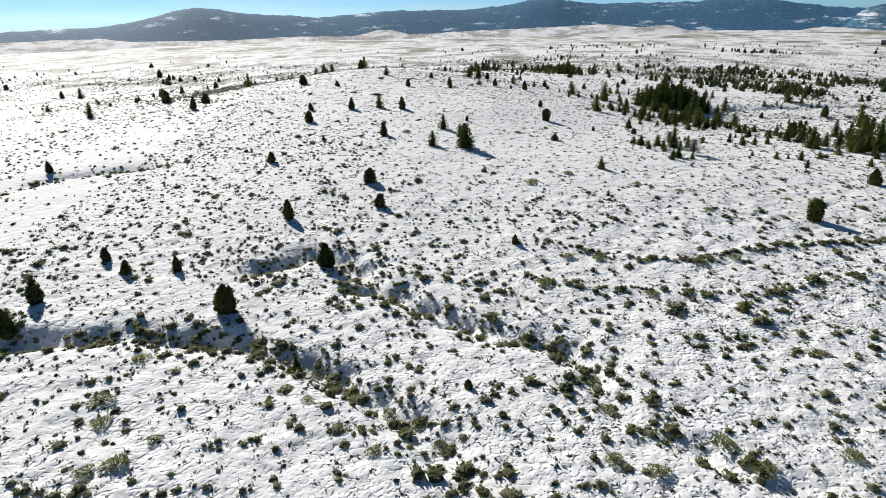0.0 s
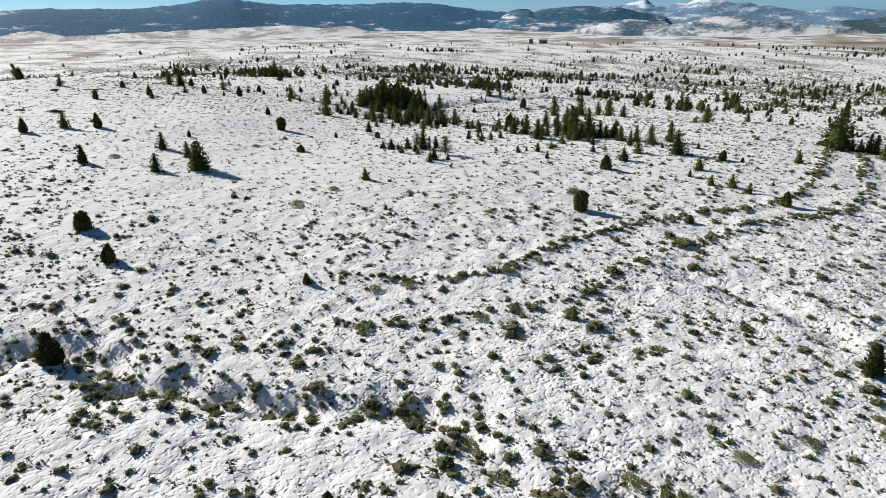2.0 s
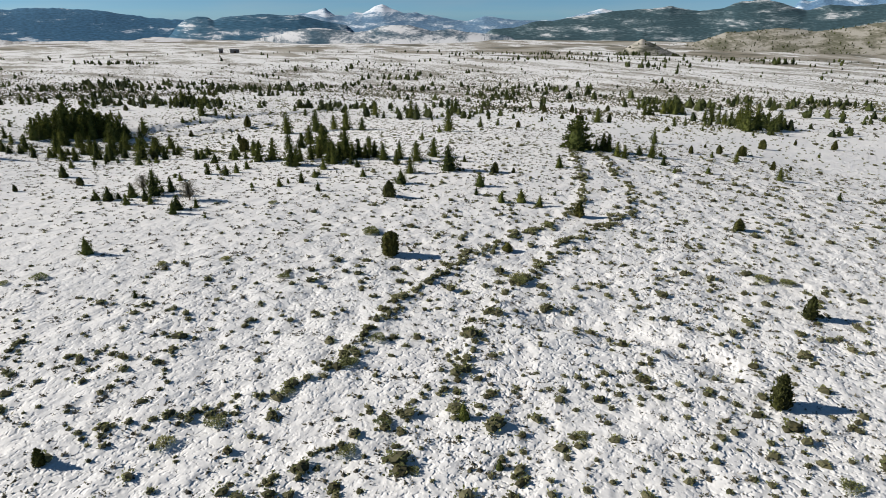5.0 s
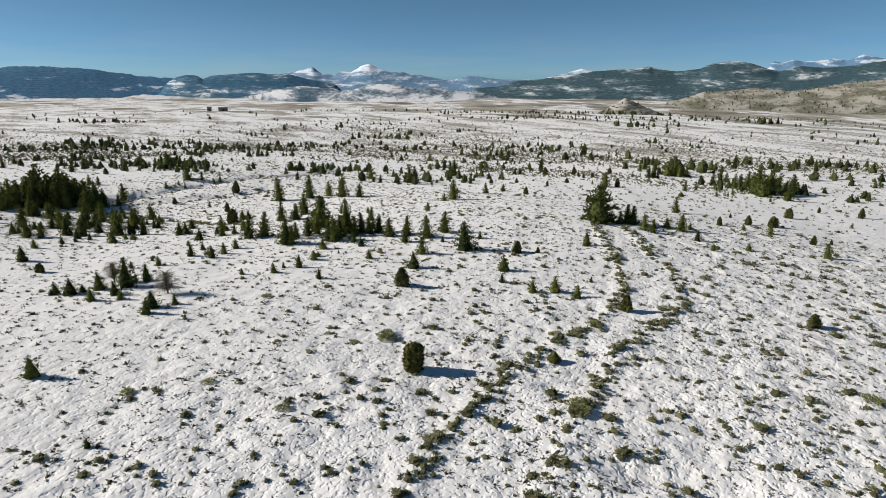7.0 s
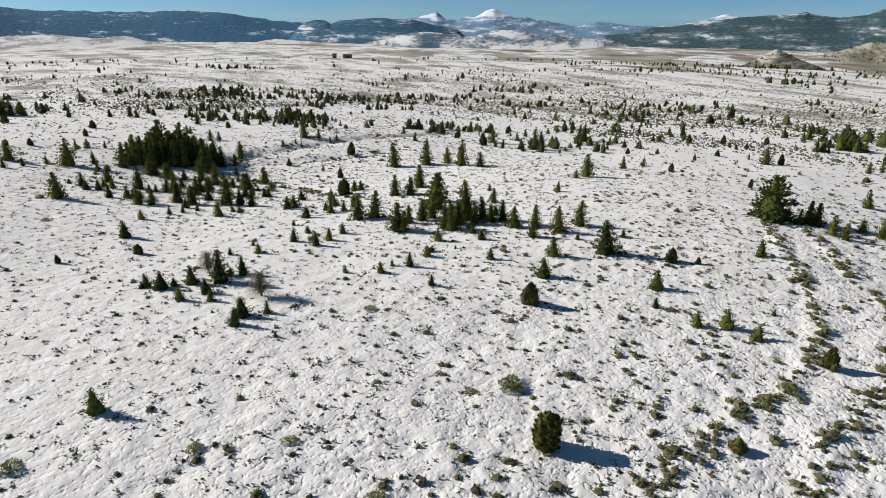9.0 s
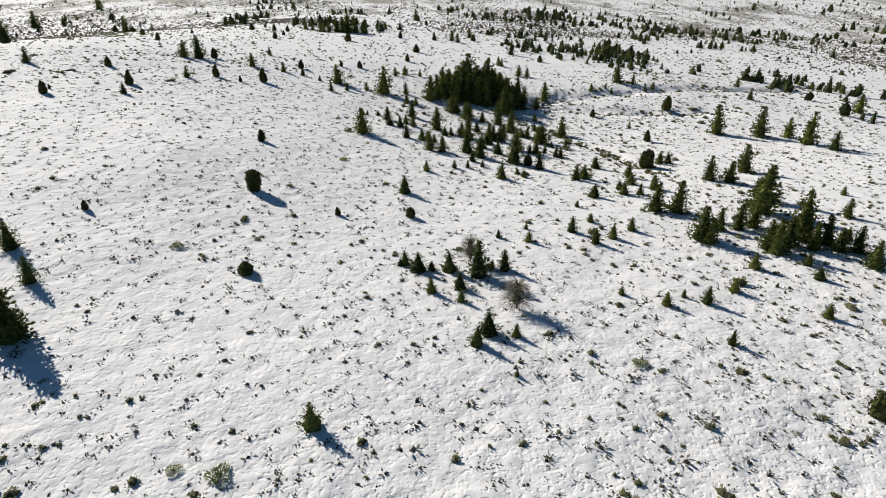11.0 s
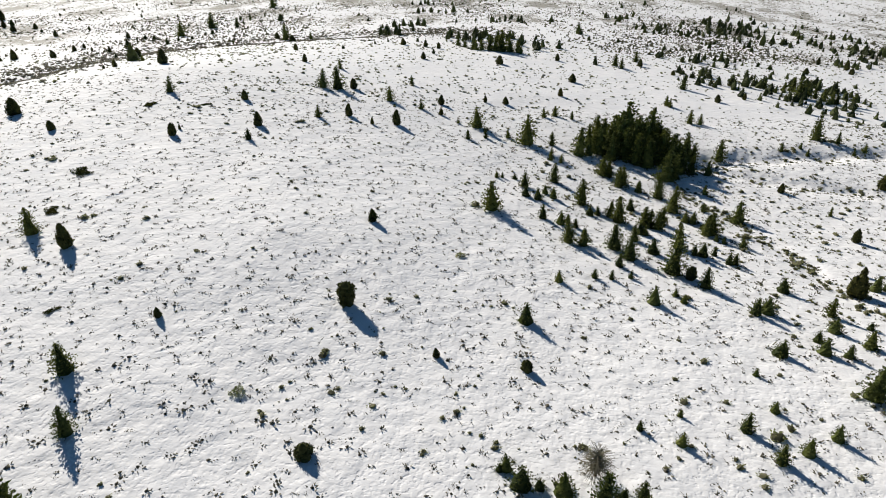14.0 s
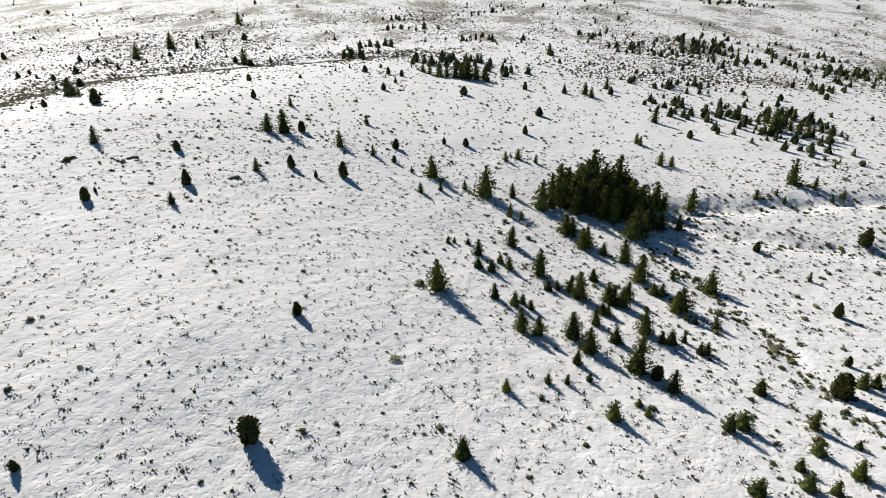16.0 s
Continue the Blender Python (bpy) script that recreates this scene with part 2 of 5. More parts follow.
    # trampled and lumpy in the south, smooth on the slope to the north
    lumpy = n.new("ShaderNodeMapRange")
    lumpy.inputs[1].default_value, lumpy.inputs[2].default_value = 48, 82
    lumpy.inputs[3].default_value, lumpy.inputs[4].default_value = 1.0, 0.22
    l.new(maths(n, l, "ADD", split.outputs[1], maths(n, l, "MULTIPLY", maths(n, l, "SUBTRACT", patchy, 0.5), 60)), lumpy.inputs[0])
    some = maths(n, l, "MULTIPLY", lumpy.outputs[0], ramp(n, l, patchy, [(0.38, (0.35, 0.35, 0.35)), (0.6, (1, 1, 1))]))
    # soft knee-high pillows
    soft = noise_node(n, l, v, 0.95, 1.5, 0.45)
    # hollows the size of a hoof or a hat, with crisp rims, where the snow has sunk between the tussocks
    cells = n.new("ShaderNodeTexVoronoi")
    cells.feature, cells.inputs["Scale"].default_value, cells.inputs["Randomness"].default_value = "SMOOTH_F1", 1.9, 1.0
    cells.inputs["Smoothness"].default_value = 0.25
    l.new(v, cells.inputs["Vector"])
    hole = n.new("ShaderNodeMapRange")
    hole.interpolation_type = "SMOOTHSTEP"
    hole.inputs[1].default_value, hole.inputs[2].default_value = 0.06, 0.36
    l.new(cells.outputs["Distance"], hole.inputs[0])
    sunk = ramp(n, l, noise_node(n, l, v, 0.55, 3, 0.6), [(0.42, (0.05, 0.05, 0.05)), (0.62, (1, 1, 1))])
    drift = n.new("ShaderNodeMapping")
    drift.inputs["Scale"].default_value, drift.inputs["Rotation"].default_value = (0.9, 2.6, 1), (0, 0, 0.5)
    l.new(v, drift.inputs["Vector"])
    ripple = noise_node(n, l, drift.outputs[0], 0.8, 3, 0.55)
    h = maths(n, l, "ADD", maths(n, l, "MULTIPLY", pit.outputs[0], maths(n, l, "ADD", maths(n, l, "MULTIPLY", some, 0.30), 0.06)), maths(n, l, "MULTIPLY", soft, maths(n, l, "ADD", maths(n, l, "MULTIPLY", lumpy.outputs[0], 0.7), 0.6)))
    h = maths(n, l, "ADD", h, maths(n, l, "MULTIPLY", hole.outputs[0], maths(n, l, "MULTIPLY", sunk, maths(n, l, "ADD", maths(n, l, "MULTIPLY", some, 0.10), 0.12))))
    h = maths(n, l, "ADD", h, maths(n, l, "MULTIPLY", ripple, 0.17))
    h = maths(n, l, "ADD", h, maths(n, l, "MULTIPLY", noise_node(n, l, v, 6.0, 2, 0.5), 0.04))
    bump(n, l, b, h, 1.0, 0.18)
    return m


def foliage(name, dark, light, through_light=0.3):
    m, n, l, b = material(name, 0.75)
    g = n.new("ShaderNodeNewGeometry")
    o = n.new("ShaderNodeObjectInfo")
    own = ramp(n, l, g.outputs["Random Per Island"], [(0.0, dark), (1.0, light)])
    tint = ramp(n, l, o.outputs["Random"], [(0.0, (0.75, 0.8, 0.8)), (1.0, (1.2, 1.12, 0.95))])
    col = mix(n, l, 1.0, own, tint, "MULTIPLY")
    v, _ = place(n, l)
    brown = ramp(n, l, noise_node(n, l, v, 1.7, 3), [(0.58, (0, 0, 0)), (0.78, (0.4, 0.4, 0.4))])
    col = mix(n, l, brown, col, tuple(0.5 * (a + c) * f for a, c, f in zip(dark, light, (1.5, 1.15, 0.8))))
    l.new(col, b.inputs["Base Color"])
    b.inputs["Specular IOR Level"].default_value = 0.2
    # thin leaves let some of the light through
    thin, both = n.new("ShaderNodeBsdfTranslucent"), n.new("ShaderNodeMixShader")
    l.new(col, thin.inputs["Color"])
    both.inputs[0].default_value = through_light
    l.new(b.outputs[0], both.inputs[1]), l.new(thin.outputs[0], both.inputs[2])
    l.new(both.outputs[0], n["Material Output"].inputs["Surface"])
    return m


def bark(name, dark, light):
    m, n, l, b = material(name, 0.9)
    v, _ = place(n, l, (6, 6, 1.5))
    f = noise_node(n, l, v, 3.0, 5)
    l.new(ramp(n, l, f, [(0.3, dark), (0.7, light)]), b.inputs["Base Color"])
    bump(n, l, b, f, 0.6, 0.03)
    return m


def mountain_side(name, forest, snow, cut, scale=0.010, between=None, crest=None):
    """Wooded slopes with snow in the openings and on the crests; thin woods and rock in between."""
    m, n, l, b = material(name, 0.9)
    t = n.new("ShaderNodeUVMap")
    p = n.new("ShaderNodeMapping")
    p.inputs["Scale"].default_value = (1.0, 1.7, 1.0)
    l.new(t.outputs["UV"], p.inputs["Vector"])
    v = p.outputs["Vector"]
    f = noise_node(n, l, v, scale, 8, 0.66)
    f2 = noise_node(n, l, v, scale * 9, 3, 0.6)
    f3 = noise_node(n, l, t.outputs["UV"], scale * 40, 2, 0.6)
    k = maths(n, l, "ADD", maths(n, l, "ADD", maths(n, l, "MULTIPLY", f, 0.72), maths(n, l, "MULTIPLY", f2, 0.16)), maths(n, l, "MULTIPLY", f3, 0.12))
    if crest:
        # more snow the higher up: from and to in metres, and how much
        g = n.new("ShaderNodeNewGeometry")
        up = n.new("ShaderNodeSeparateXYZ")
        l.new(g.outputs["Position"], up.inputs[0])
        rise = n.new("ShaderNodeMapRange")
        for socket, value in zip(rise.inputs[1:5], (crest[0], crest[1], 0.0, crest[2])):
            socket.default_value = value
        l.new(up.outputs[2], rise.inputs[0])
        k = maths(n, l, "ADD", k, rise.outputs[0])
    wood = ramp(n, l, f2, [(0.3, tuple(c * 0.65 for c in forest)), (0.7, tuple(c * 1.3 for c in forest))])
    thin = between or tuple(0.72 * a + 0.28 * c for a, c in zip(forest, snow))
    wood = mix(n, l, ramp(n, l, k, [(cut - 0.075, (0, 0, 0)), (cut - 0.025, (1, 1, 1))]), wood, thin)
    l.new(mix(n, l, ramp(n, l, k, [(cut - 0.022, (0, 0, 0)), (cut + 0.022, (1, 1, 1))]), wood, snow), b.inputs["Base Color"])
    return m


SNOW = snow_ground()
PINE = foliage("pine_needles", (0.034, 0.050, 0.013), (0.175, 0.200, 0.052), 0.34)
JUNIPER = foliage("juniper_scales", (0.022, 0.028, 0.008), (0.115, 0.118, 0.034), 0.2)
SAGE = foliage("sage_leaves", (0.15, 0.165, 0.075), (0.40, 0.42, 0.20), 0.5)
# bodies of the sagebrush clumps, in a darker tone than the leaves
SAGE_BODY = foliage("sage_body", (0.085, 0.082, 0.05), (0.24, 0.23, 0.145), 0.35)
DRY = foliage("dry_grass_and_twigs", (0.11, 0.10, 0.08), (0.32, 0.295, 0.24), 0.45)
FAR_TREE = foliage("far_conifer", (0.022, 0.033, 0.011), (0.095, 0.115, 0.036), 0.2)
BARK = bark("conifer_bark", (0.06, 0.04, 0.03), (0.16, 0.11, 0.08))
DEADWOOD = bark("dead_wood", (0.10, 0.095, 0.065), (0.22, 0.20, 0.145))


# ---- mesh helpers ----
def mesh_from(name, verts, faces, mat, smooth=False):
    """A mesh from arrays; faces all of one size."""
    verts, faces = np.asarray(verts, np.float32), np.asarray(faces, np.int32)
    me = bpy.data.meshes.new(name)
    k = faces.shape[1]
    me.vertices.add(len(verts))
    me.vertices.foreach_set("co", verts.ravel())
    me.loops.add(faces.size)
    me.loops.foreach_set("vertex_index", faces.ravel())
    me.polygons.add(len(faces))
    me.polygons.foreach_set("loop_start", np.arange(0, faces.size, k, dtype=np.int32))
    me.update(calc_edges=True)
    me.polygons.foreach_set("use_smooth", np.full(len(faces), smooth))
    me.materials.append(mat)
    me.validate()
    return me


def joined(pieces):
    """Several (verts, faces) in one."""
    v, f, n = [], [], 0
    for a, b in pieces:
        v.append(a), f.append(np.asarray(b) + n)
        n += len(a)
    return np.concatenate(v), np.concatenate(f)


def tube(points, radii, sides=6):
    """A tapering stem along points, as triangles."""
    points = np.asarray(points, float)
    rings = []
    for p, r in zip(points, radii):
        a = np.arange(sides) * 2 * np.pi / sides
        rings.append(np.stack([p[0] + r * np.cos(a), p[1] + r * np.sin(a), np.full(sides, p[2])], 1))
    v = np.concatenate(rings)
    f = []
    for i in range(len(points) - 1):
        for j in range(sides):
            a, b = i * sides + j, i * sides + (j + 1) % sides
            f += [(a, b, b + sides), (a, b + sides, a + sides)]
    return v, np.array(f)


def tufts(base, way, size, wide, r):
    """Little kite-shaped sprays at base pointing along way: two triangles each, bent along their middle."""
    way = way / np.linalg.norm(way, axis=1, keepdims=True)
    side = np.cross(way, r.normal(size=way.shape))
    side /= np.linalg.norm(side, axis=1, keepdims=True) + 1e-9
    up = np.cross(side, way)
    size, wide = size[:, None], wide[:, None]
    a, c = base, base + way * size
    m = base + way * size * 0.45
    b, d = m + side * wide + up * wide * 0.25, m - side * wide + up * wide * 0.25
    v = np.stack([a, b, c, d], 1).reshape(-1, 3)
    k = np.arange(len(base))[:, None] * 4
    return v, np.concatenate([k + [0, 1, 2], k + [0, 2, 3]])


def lumpy_core(profile, r, rings=9, sides=9):
    """A closed uneven body of revolution that fills the inside of a crown."""
    v = []
    for i in range(rings + 1):
        z = i / rings
        a = np.arange(sides) * 2 * np.pi / sides + r.uniform(0, 0.6)
        rad = profile(z) * r.uniform(0.75, 1.1, sides)
        v.append(np.stack([rad * np.cos(a), rad * np.sin(a), np.full(sides, 0.02 + 0.95 * z) + r.normal(0, 0.01, sides)], 1))
    v = np.concatenate(v)
    f = []
    for i in range(rings):
        for j in range(sides):
            a, b = i * sides + j, i * sides + (j + 1) % sides
            f += [(a, b, b + sides), (a, b + sides, a + sides)]
    return v, np.array(f)


# ---- the ground ----
def axis(lo, hi, step, end_lo, end_hi, growth=1.07):
    core = np.arange(lo, hi + step, step)

    def outwards(reach):
        s, at, out = step, 0.0, []
        while at < reach:
            s *= growth
            at += s
            out.append(at)
        return np.array(out)

    return np.concatenate([lo - outwards(lo - end_lo)[::-1], core, core[-1] + outwards(end_hi - core[-1])])


def build_ground():
    xs, ys = axis(-38, 98, 0.4, -4800, 4800), axis(15, 160, 0.4, -4800, 4800)
    x, y = np.meshgrid(xs, ys)
    z = ground_z(x, y)
    nx, ny = len(xs), len(ys)
    i = (np.arange(ny - 1)[:, None] * nx + np.arange(nx - 1)[None]).ravel()
    me = mesh_from("ground", np.stack([x.ravel(), y.ravel(), z.ravel()], 1), np.stack([i, i + 1, i + nx + 1, i + nx], 1), SNOW, True)
    return tagged(new("ground", me), "uneven snow-covered sagebrush steppe with brown grass showing through", "snowy ground", kind="structure")


build_ground()

# ---- distant hills ----
EYE_POINT = (5.0, 37.0, 18.0)


def ridge(name, label, crest, foot, far, mat, seed, rough=0.12, fold=0.04, tall_grain=1.8, taper=2.5, step=0.11):
    """A range of hills: crest in (azimuth, elevation) degrees, foot and crest distance in metres."""
    r = np.random.default_rng(seed)
    az = np.arange(crest[0][0], crest[-1][0] + step, step)
    el = np.interp(az, [c[0] for c in crest], [c[1] for c in crest])
    fine = rough * (0.6 * value_noise(az * 1.3, az * 0 + seed, seed) + 0.4 * value_noise(az * 3.7, az * 0 + seed, seed + 1))
    rows = 40
    s = np.concatenate([np.linspace(0, 1, rows), [1.12, 1.35]])
    a, t = np.meshgrid(np.radians(az), s)
    # the lower slopes follow a smoothed skyline, the crest its true one
    window = np.exp(-(np.arange(-60, 61) * step / 1.8) ** 2)
    calm = np.convolve(np.pad(el, 60, mode="edge"), window / window.sum(), mode="valid")
    up = np.clip(t, 0, 1)
    top = EYE_POINT[2] + far * np.tan(np.radians(calm[None] + (el - calm)[None] * up ** 3 + fine[None] * up ** 9))
    spur = value_noise(np.degrees(a) * 0.55 + t * 1.5, t * 2.2 + seed, seed + 3) + 0.5 * value_noise(np.degrees(a) * 1.7, t * 5 + seed, seed + 4)
    d = foot + (far - foot) * t + (far - foot) * fold * spur * np.sin(np.pi * np.clip(t, 0, 1))
    x, y = EYE_POINT[0] + d * np.sin(a), EYE_POINT[1] + d * np.cos(a)
    low = land(x, y) - 3
    ends = np.clip(np.minimum(az - az[0], az[-1] - az) / taper, 0, 1)
    top = low + (top - low) * (ends * ends * (3 - 2 * ends))[None]
    shape = 0.4 * np.sin(up * np.pi / 2) ** 1.1 + 0.6 * up * up * (3 - 2 * up)
    z = low + (top - low) * shape * (1 + 2 * fold * spur * np.sin(np.pi * up))
    z = np.minimum(z, np.maximum(EYE_POINT[2] + d * np.tan(np.radians(el[None] + fine[None] * up ** 9)), low))
    z = np.where(t > 1, top - (t - 1) * 0.5 * (far - foot), z)
    nx = len(az)
    i = (np.arange(len(s) - 1)[:, None] * nx + np.arange(nx - 1)[None]).ravel()
    me = mesh_from(name, np.stack([x.ravel(), y.ravel(), z.ravel()], 1), np.stack([i, i + 1, i + nx + 1, i + nx], 1), mat, True)
    uv = me.uv_layers.new(name="slope")
    flat = np.stack([(a * far + seed * 977).ravel(), (z * tall_grain).ravel()], 1)
    loops = np.zeros(len(me.loops), np.int32)
    me.loops.foreach_get("vertex_index", loops)
    uv.data.foreach_set("uv", flat[loops].astype(np.float32).ravel())
    return tagged(new(name, me), label, "mountain", kind="structure")


# forest colour pushed to blue: the haze of distance is painted in
HAZE_BLUE_WOODS = mountain_side("haze_blue_wooded_slopes", (0.050, 0.150, 0.265), (0.66, 0.74, 0.84), 0.595, 0.006, (0.075, 0.185, 0.30))
# both foothill colours hold some air haze, as a blue cast on the woods
HAZY_FOOT_SLOPES = mountain_side("hazy_snowy_foothill_slopes", (0.065, 0.125, 0.175), (0.74, 0.75, 0.78), 0.51, 0.007)
HAZY_WOODED_FOOT = mountain_side("hazy_wooded_foothill_slopes", (0.045, 0.125, 0.205), (0.72, 0.75, 0.80), 0.555, 0.005, (0.09, 0.18, 0.26))
SNOW_HILLS = mountain_side("snowy_low_hills", (0.34, 0.33, 0.32), (0.74, 0.74, 0.76), 0.50, 0.012)
# green woods greyed and blued in the base colour to stand for haze
HAZY_GREEN_WOODS = mountain_side("hazy_grey_green_wooded_slopes", (0.048, 0.090, 0.110), (0.58, 0.60, 0.63), 0.575, 0.006, (0.13, 0.185, 0.21), (45, 78, 0.07))
# rock and snow paled to blue: haze mixed into the peaks' colours
HAZY_PEAKS = mountain_side("hazy_snowy_peaks", (0.15, 0.265, 0.41), (0.74, 0.80, 0.90), 0.565, 0.007, (0.26, 0.38, 0.51), (-15, 60, 0.13))
SHRUB_SLOPES = mountain_side("shrub_dotted_slopes", (0.15, 0.15, 0.11), (0.40, 0.38, 0.34), 0.52, 0.016, (0.235, 0.225, 0.18))
TAN_HILL = mountain_side("tan_hill_slopes", (0.09, 0.095, 0.07), (0.40, 0.38, 0.34), 0.545, 0.02)
# the same painted haze, on the peaks behind the wooded hills
HAZY_PEAKS_AFAR = mountain_side("hazy_snowy_far_peaks", (0.13, 0.24, 0.39), (0.66, 0.74, 0.85), 0.575, 0.008, (0.20, 0.32, 0.46), (70, 135, 0.10))

RANGE_BLUE = [(-60, -0.4), (-48, -0.2), (-40, -0.7), (-34.3, -0.65), (-27.7, -0.51), (-25.2, -0.08), (-22.6, 0.53), (-21.3, 0.76), (-19.2, 0.58), (-17, 0.23), (-11.1, -0.22), (-8.2, -0.06),
              (-4.8, 0.18), (1.5, 0.08), (5.4, 0.44), (7.3, 0.75), (9.5, 0.8), (11.9, 0.39), (16.7, 0.3), (20.9, 0.3), (22.6, 0.45), (24.8, 0.35), (27, 0.2), (28.5, -0.05), (30.2, -0.28), (32.3, -0.45), (36.7, -0.82), (41, -1.1)]
FOOTHILLS = [(29.7, -1.65), (31.6, -1.22), (32.7, -0.41), (33.6, -0.19), (34.4, -0.27), (34.9, -0.54), (35.6, -0.27), (38.1, -0.08), (39.3, 0.02), (40.4, -0.12), (41.8, -0.11), (43.7, -0.53), (46.2, -1.01), (48.1, -1.49)]
LOW_HILLS = [(35, -2.0), (38.5, -1.7), (40.3, -1.5), (41.8, -1.2), (43.2, -1.1), (45.7, -1.35), (46.4, -1.5), (47.6, -1.39), (49.1, -0.95), (51.2, -0.9), (53.2, -1.38), (54.7, -1.23), (56.2, -1.45), (58.7, -1.7), (62, -1.95)]
PEAKS_NORTH = [(38, -0.6), (40.4, -0.3), (41.9, 0.03), (43.1, 0.23), (44, 0.51), (44.7, -0.05), (45.7, -0.19), (46.5, 0.15), (47.2, 0.05), (48.2, 0.59), (48.9, 0.78), (49.7, 0.4), (50.7, 0.07), (51.7, 0.12), (52.9, -0.11), (54.7, -0.4),
               (56.2, -0.6), (57.7, -0.19), (58.7, -0.28), (60.2, -0.47), (62.2, -0.56), (64.2, -0.45), (66.1, 0.04), (67.6, 0.42), (68.5, 0.23), (71, 0.0)]
RANGE_GREEN = [(56.2, -1.61), (58.2, -1.21), (60.2, -1.15), (62.2, -0.61), (63.7, -0.55), (65.7, -0.2), (68.5, 0.19), (71.8, 0.43), (73.2, 0.57), (74.5, 0.34), (75.4, 0.21), (77.2, 0.44), (78.2, 0.88), (79.7, 1.06), (80.9, 0.88), (82.2, 0.45),
               (83, 0.27), (84.5, 0.66), (86, 0.53), (87.5, 0.61), (88.9, 0.85), (89.8, 1.16), (94, 1.4), (102, 1.0), (115, 0.8)]
PEAKS_EAST = [(80, 0.2), (81.4, 0.44), (82.5, 0.96), (83.1, 0.87), (83.9, 1.12), (84.5, 0.95), (85.6, 1.03), (86.5, 1.19), (87.4, 1.02), (88.4, 1.45), (89.8, 1.12), (94, 1.3)]
SHRUBBY_HILL = [(73.4, -1.75), (75.2, -1.4), (76.7, -1.01), (77.8, -0.91), (78.6, -1.17), (79.9, -1.24), (81.6, -1.0), (82.8, -1.11), (84, -1.26), (86.2, -0.93), (88.4, -0.53), (91, -0.2), (97, -0.5), (104, -1.2)]
LOW_SNOW = [(-60, -1.52), (-34.4, -1.45), (-30.9, -1.36), (-28.2, -1.41), (-26.3, -1.70), (-18.6, -1.88), (-14, -1.76), (-8.3, -1.82), (-6.3, -1.42), (-4.9, -1.42), (-3.4, -1.82), (0.5, -1.72), (10.9, -1.42), (13.8, -1.32), (16.7, -1.62), (18.6, -1.42),
            (20.6, -1.92), (24.1, -1.97), (28.6, -1.97), (30.1, -1.72), (33, -1.92), (40, -2.02)]
KNOLL = [(67.0, -4.2), (68.6, -3.6), (69.9, -3.0), (70.9, -2.35), (71.5, -2.01), (72.2, -2.25), (73.4, -2.8), (74.8, -3.3), (77.0, -4.2)]
ridge("mountain_range", "long haze-blue forested mountain range with snowy openings", RANGE_BLUE, 2600, 3600, HAZE_BLUE_WOODS, 11, 0.07, 0.012, 3.0)
ridge("mountain_range", "hazy grey-green forested mountains with patches of snow", RANGE_GREEN, 2450, 3200, HAZY_GREEN_WOODS, 12, 0.05, 0.03, 3.2)
ridge("mountain_peaks", "distant sharp mountain peaks covered with snow", PEAKS_NORTH, 3800, 4600, HAZY_PEAKS, 13, 0.05, 0.05, 2.5)
ridge("mountain_peaks", "distant jagged snow-covered peaks behind wooded hills", PEAKS_EAST, 3800, 4600, HAZY_PEAKS_AFAR, 14, 0.05, 0.03, 2.5)
ridge("foothills", "rounded haze-blue wooded foothills with patches of open snow", FOOTHILLS, 2100, 2750, HAZY_WOODED_FOOT, 15, 0.04, 0.03, 3.4)
ridge("foothills", "low snowy foothills with scattered woods", LOW_HILLS, 1600, 2450, HAZY_FOOT_SLOPES, 16, 0.04, 0.03, 3.4)
ridge("foothills", "low white foothills along the mountains", LOW_SNOW, 1800, 2300, SNOW_HILLS, 17, 0.05, 0.03, 5.0)
shrubby = ridge("shrubby_hill", "pale half snow-covered hill dotted with dark shrubs", SHRUBBY_HILL, 1450, 1850, SHRUB_SLOPES, 18, 0.04, 0.04, 2.6, 7.0)
knoll = ridge("knoll", "small rocky knoll with dark brush on the plain", KNOLL, 830, 980, TAN_HILL, 19, 0.04, 0.04, 2.5, 1.5)


# ---- trees ----
def part(name, me, parent, label=""):
    ob = new(name, me)
    ob.parent = parent
    return tagged(ob, label)


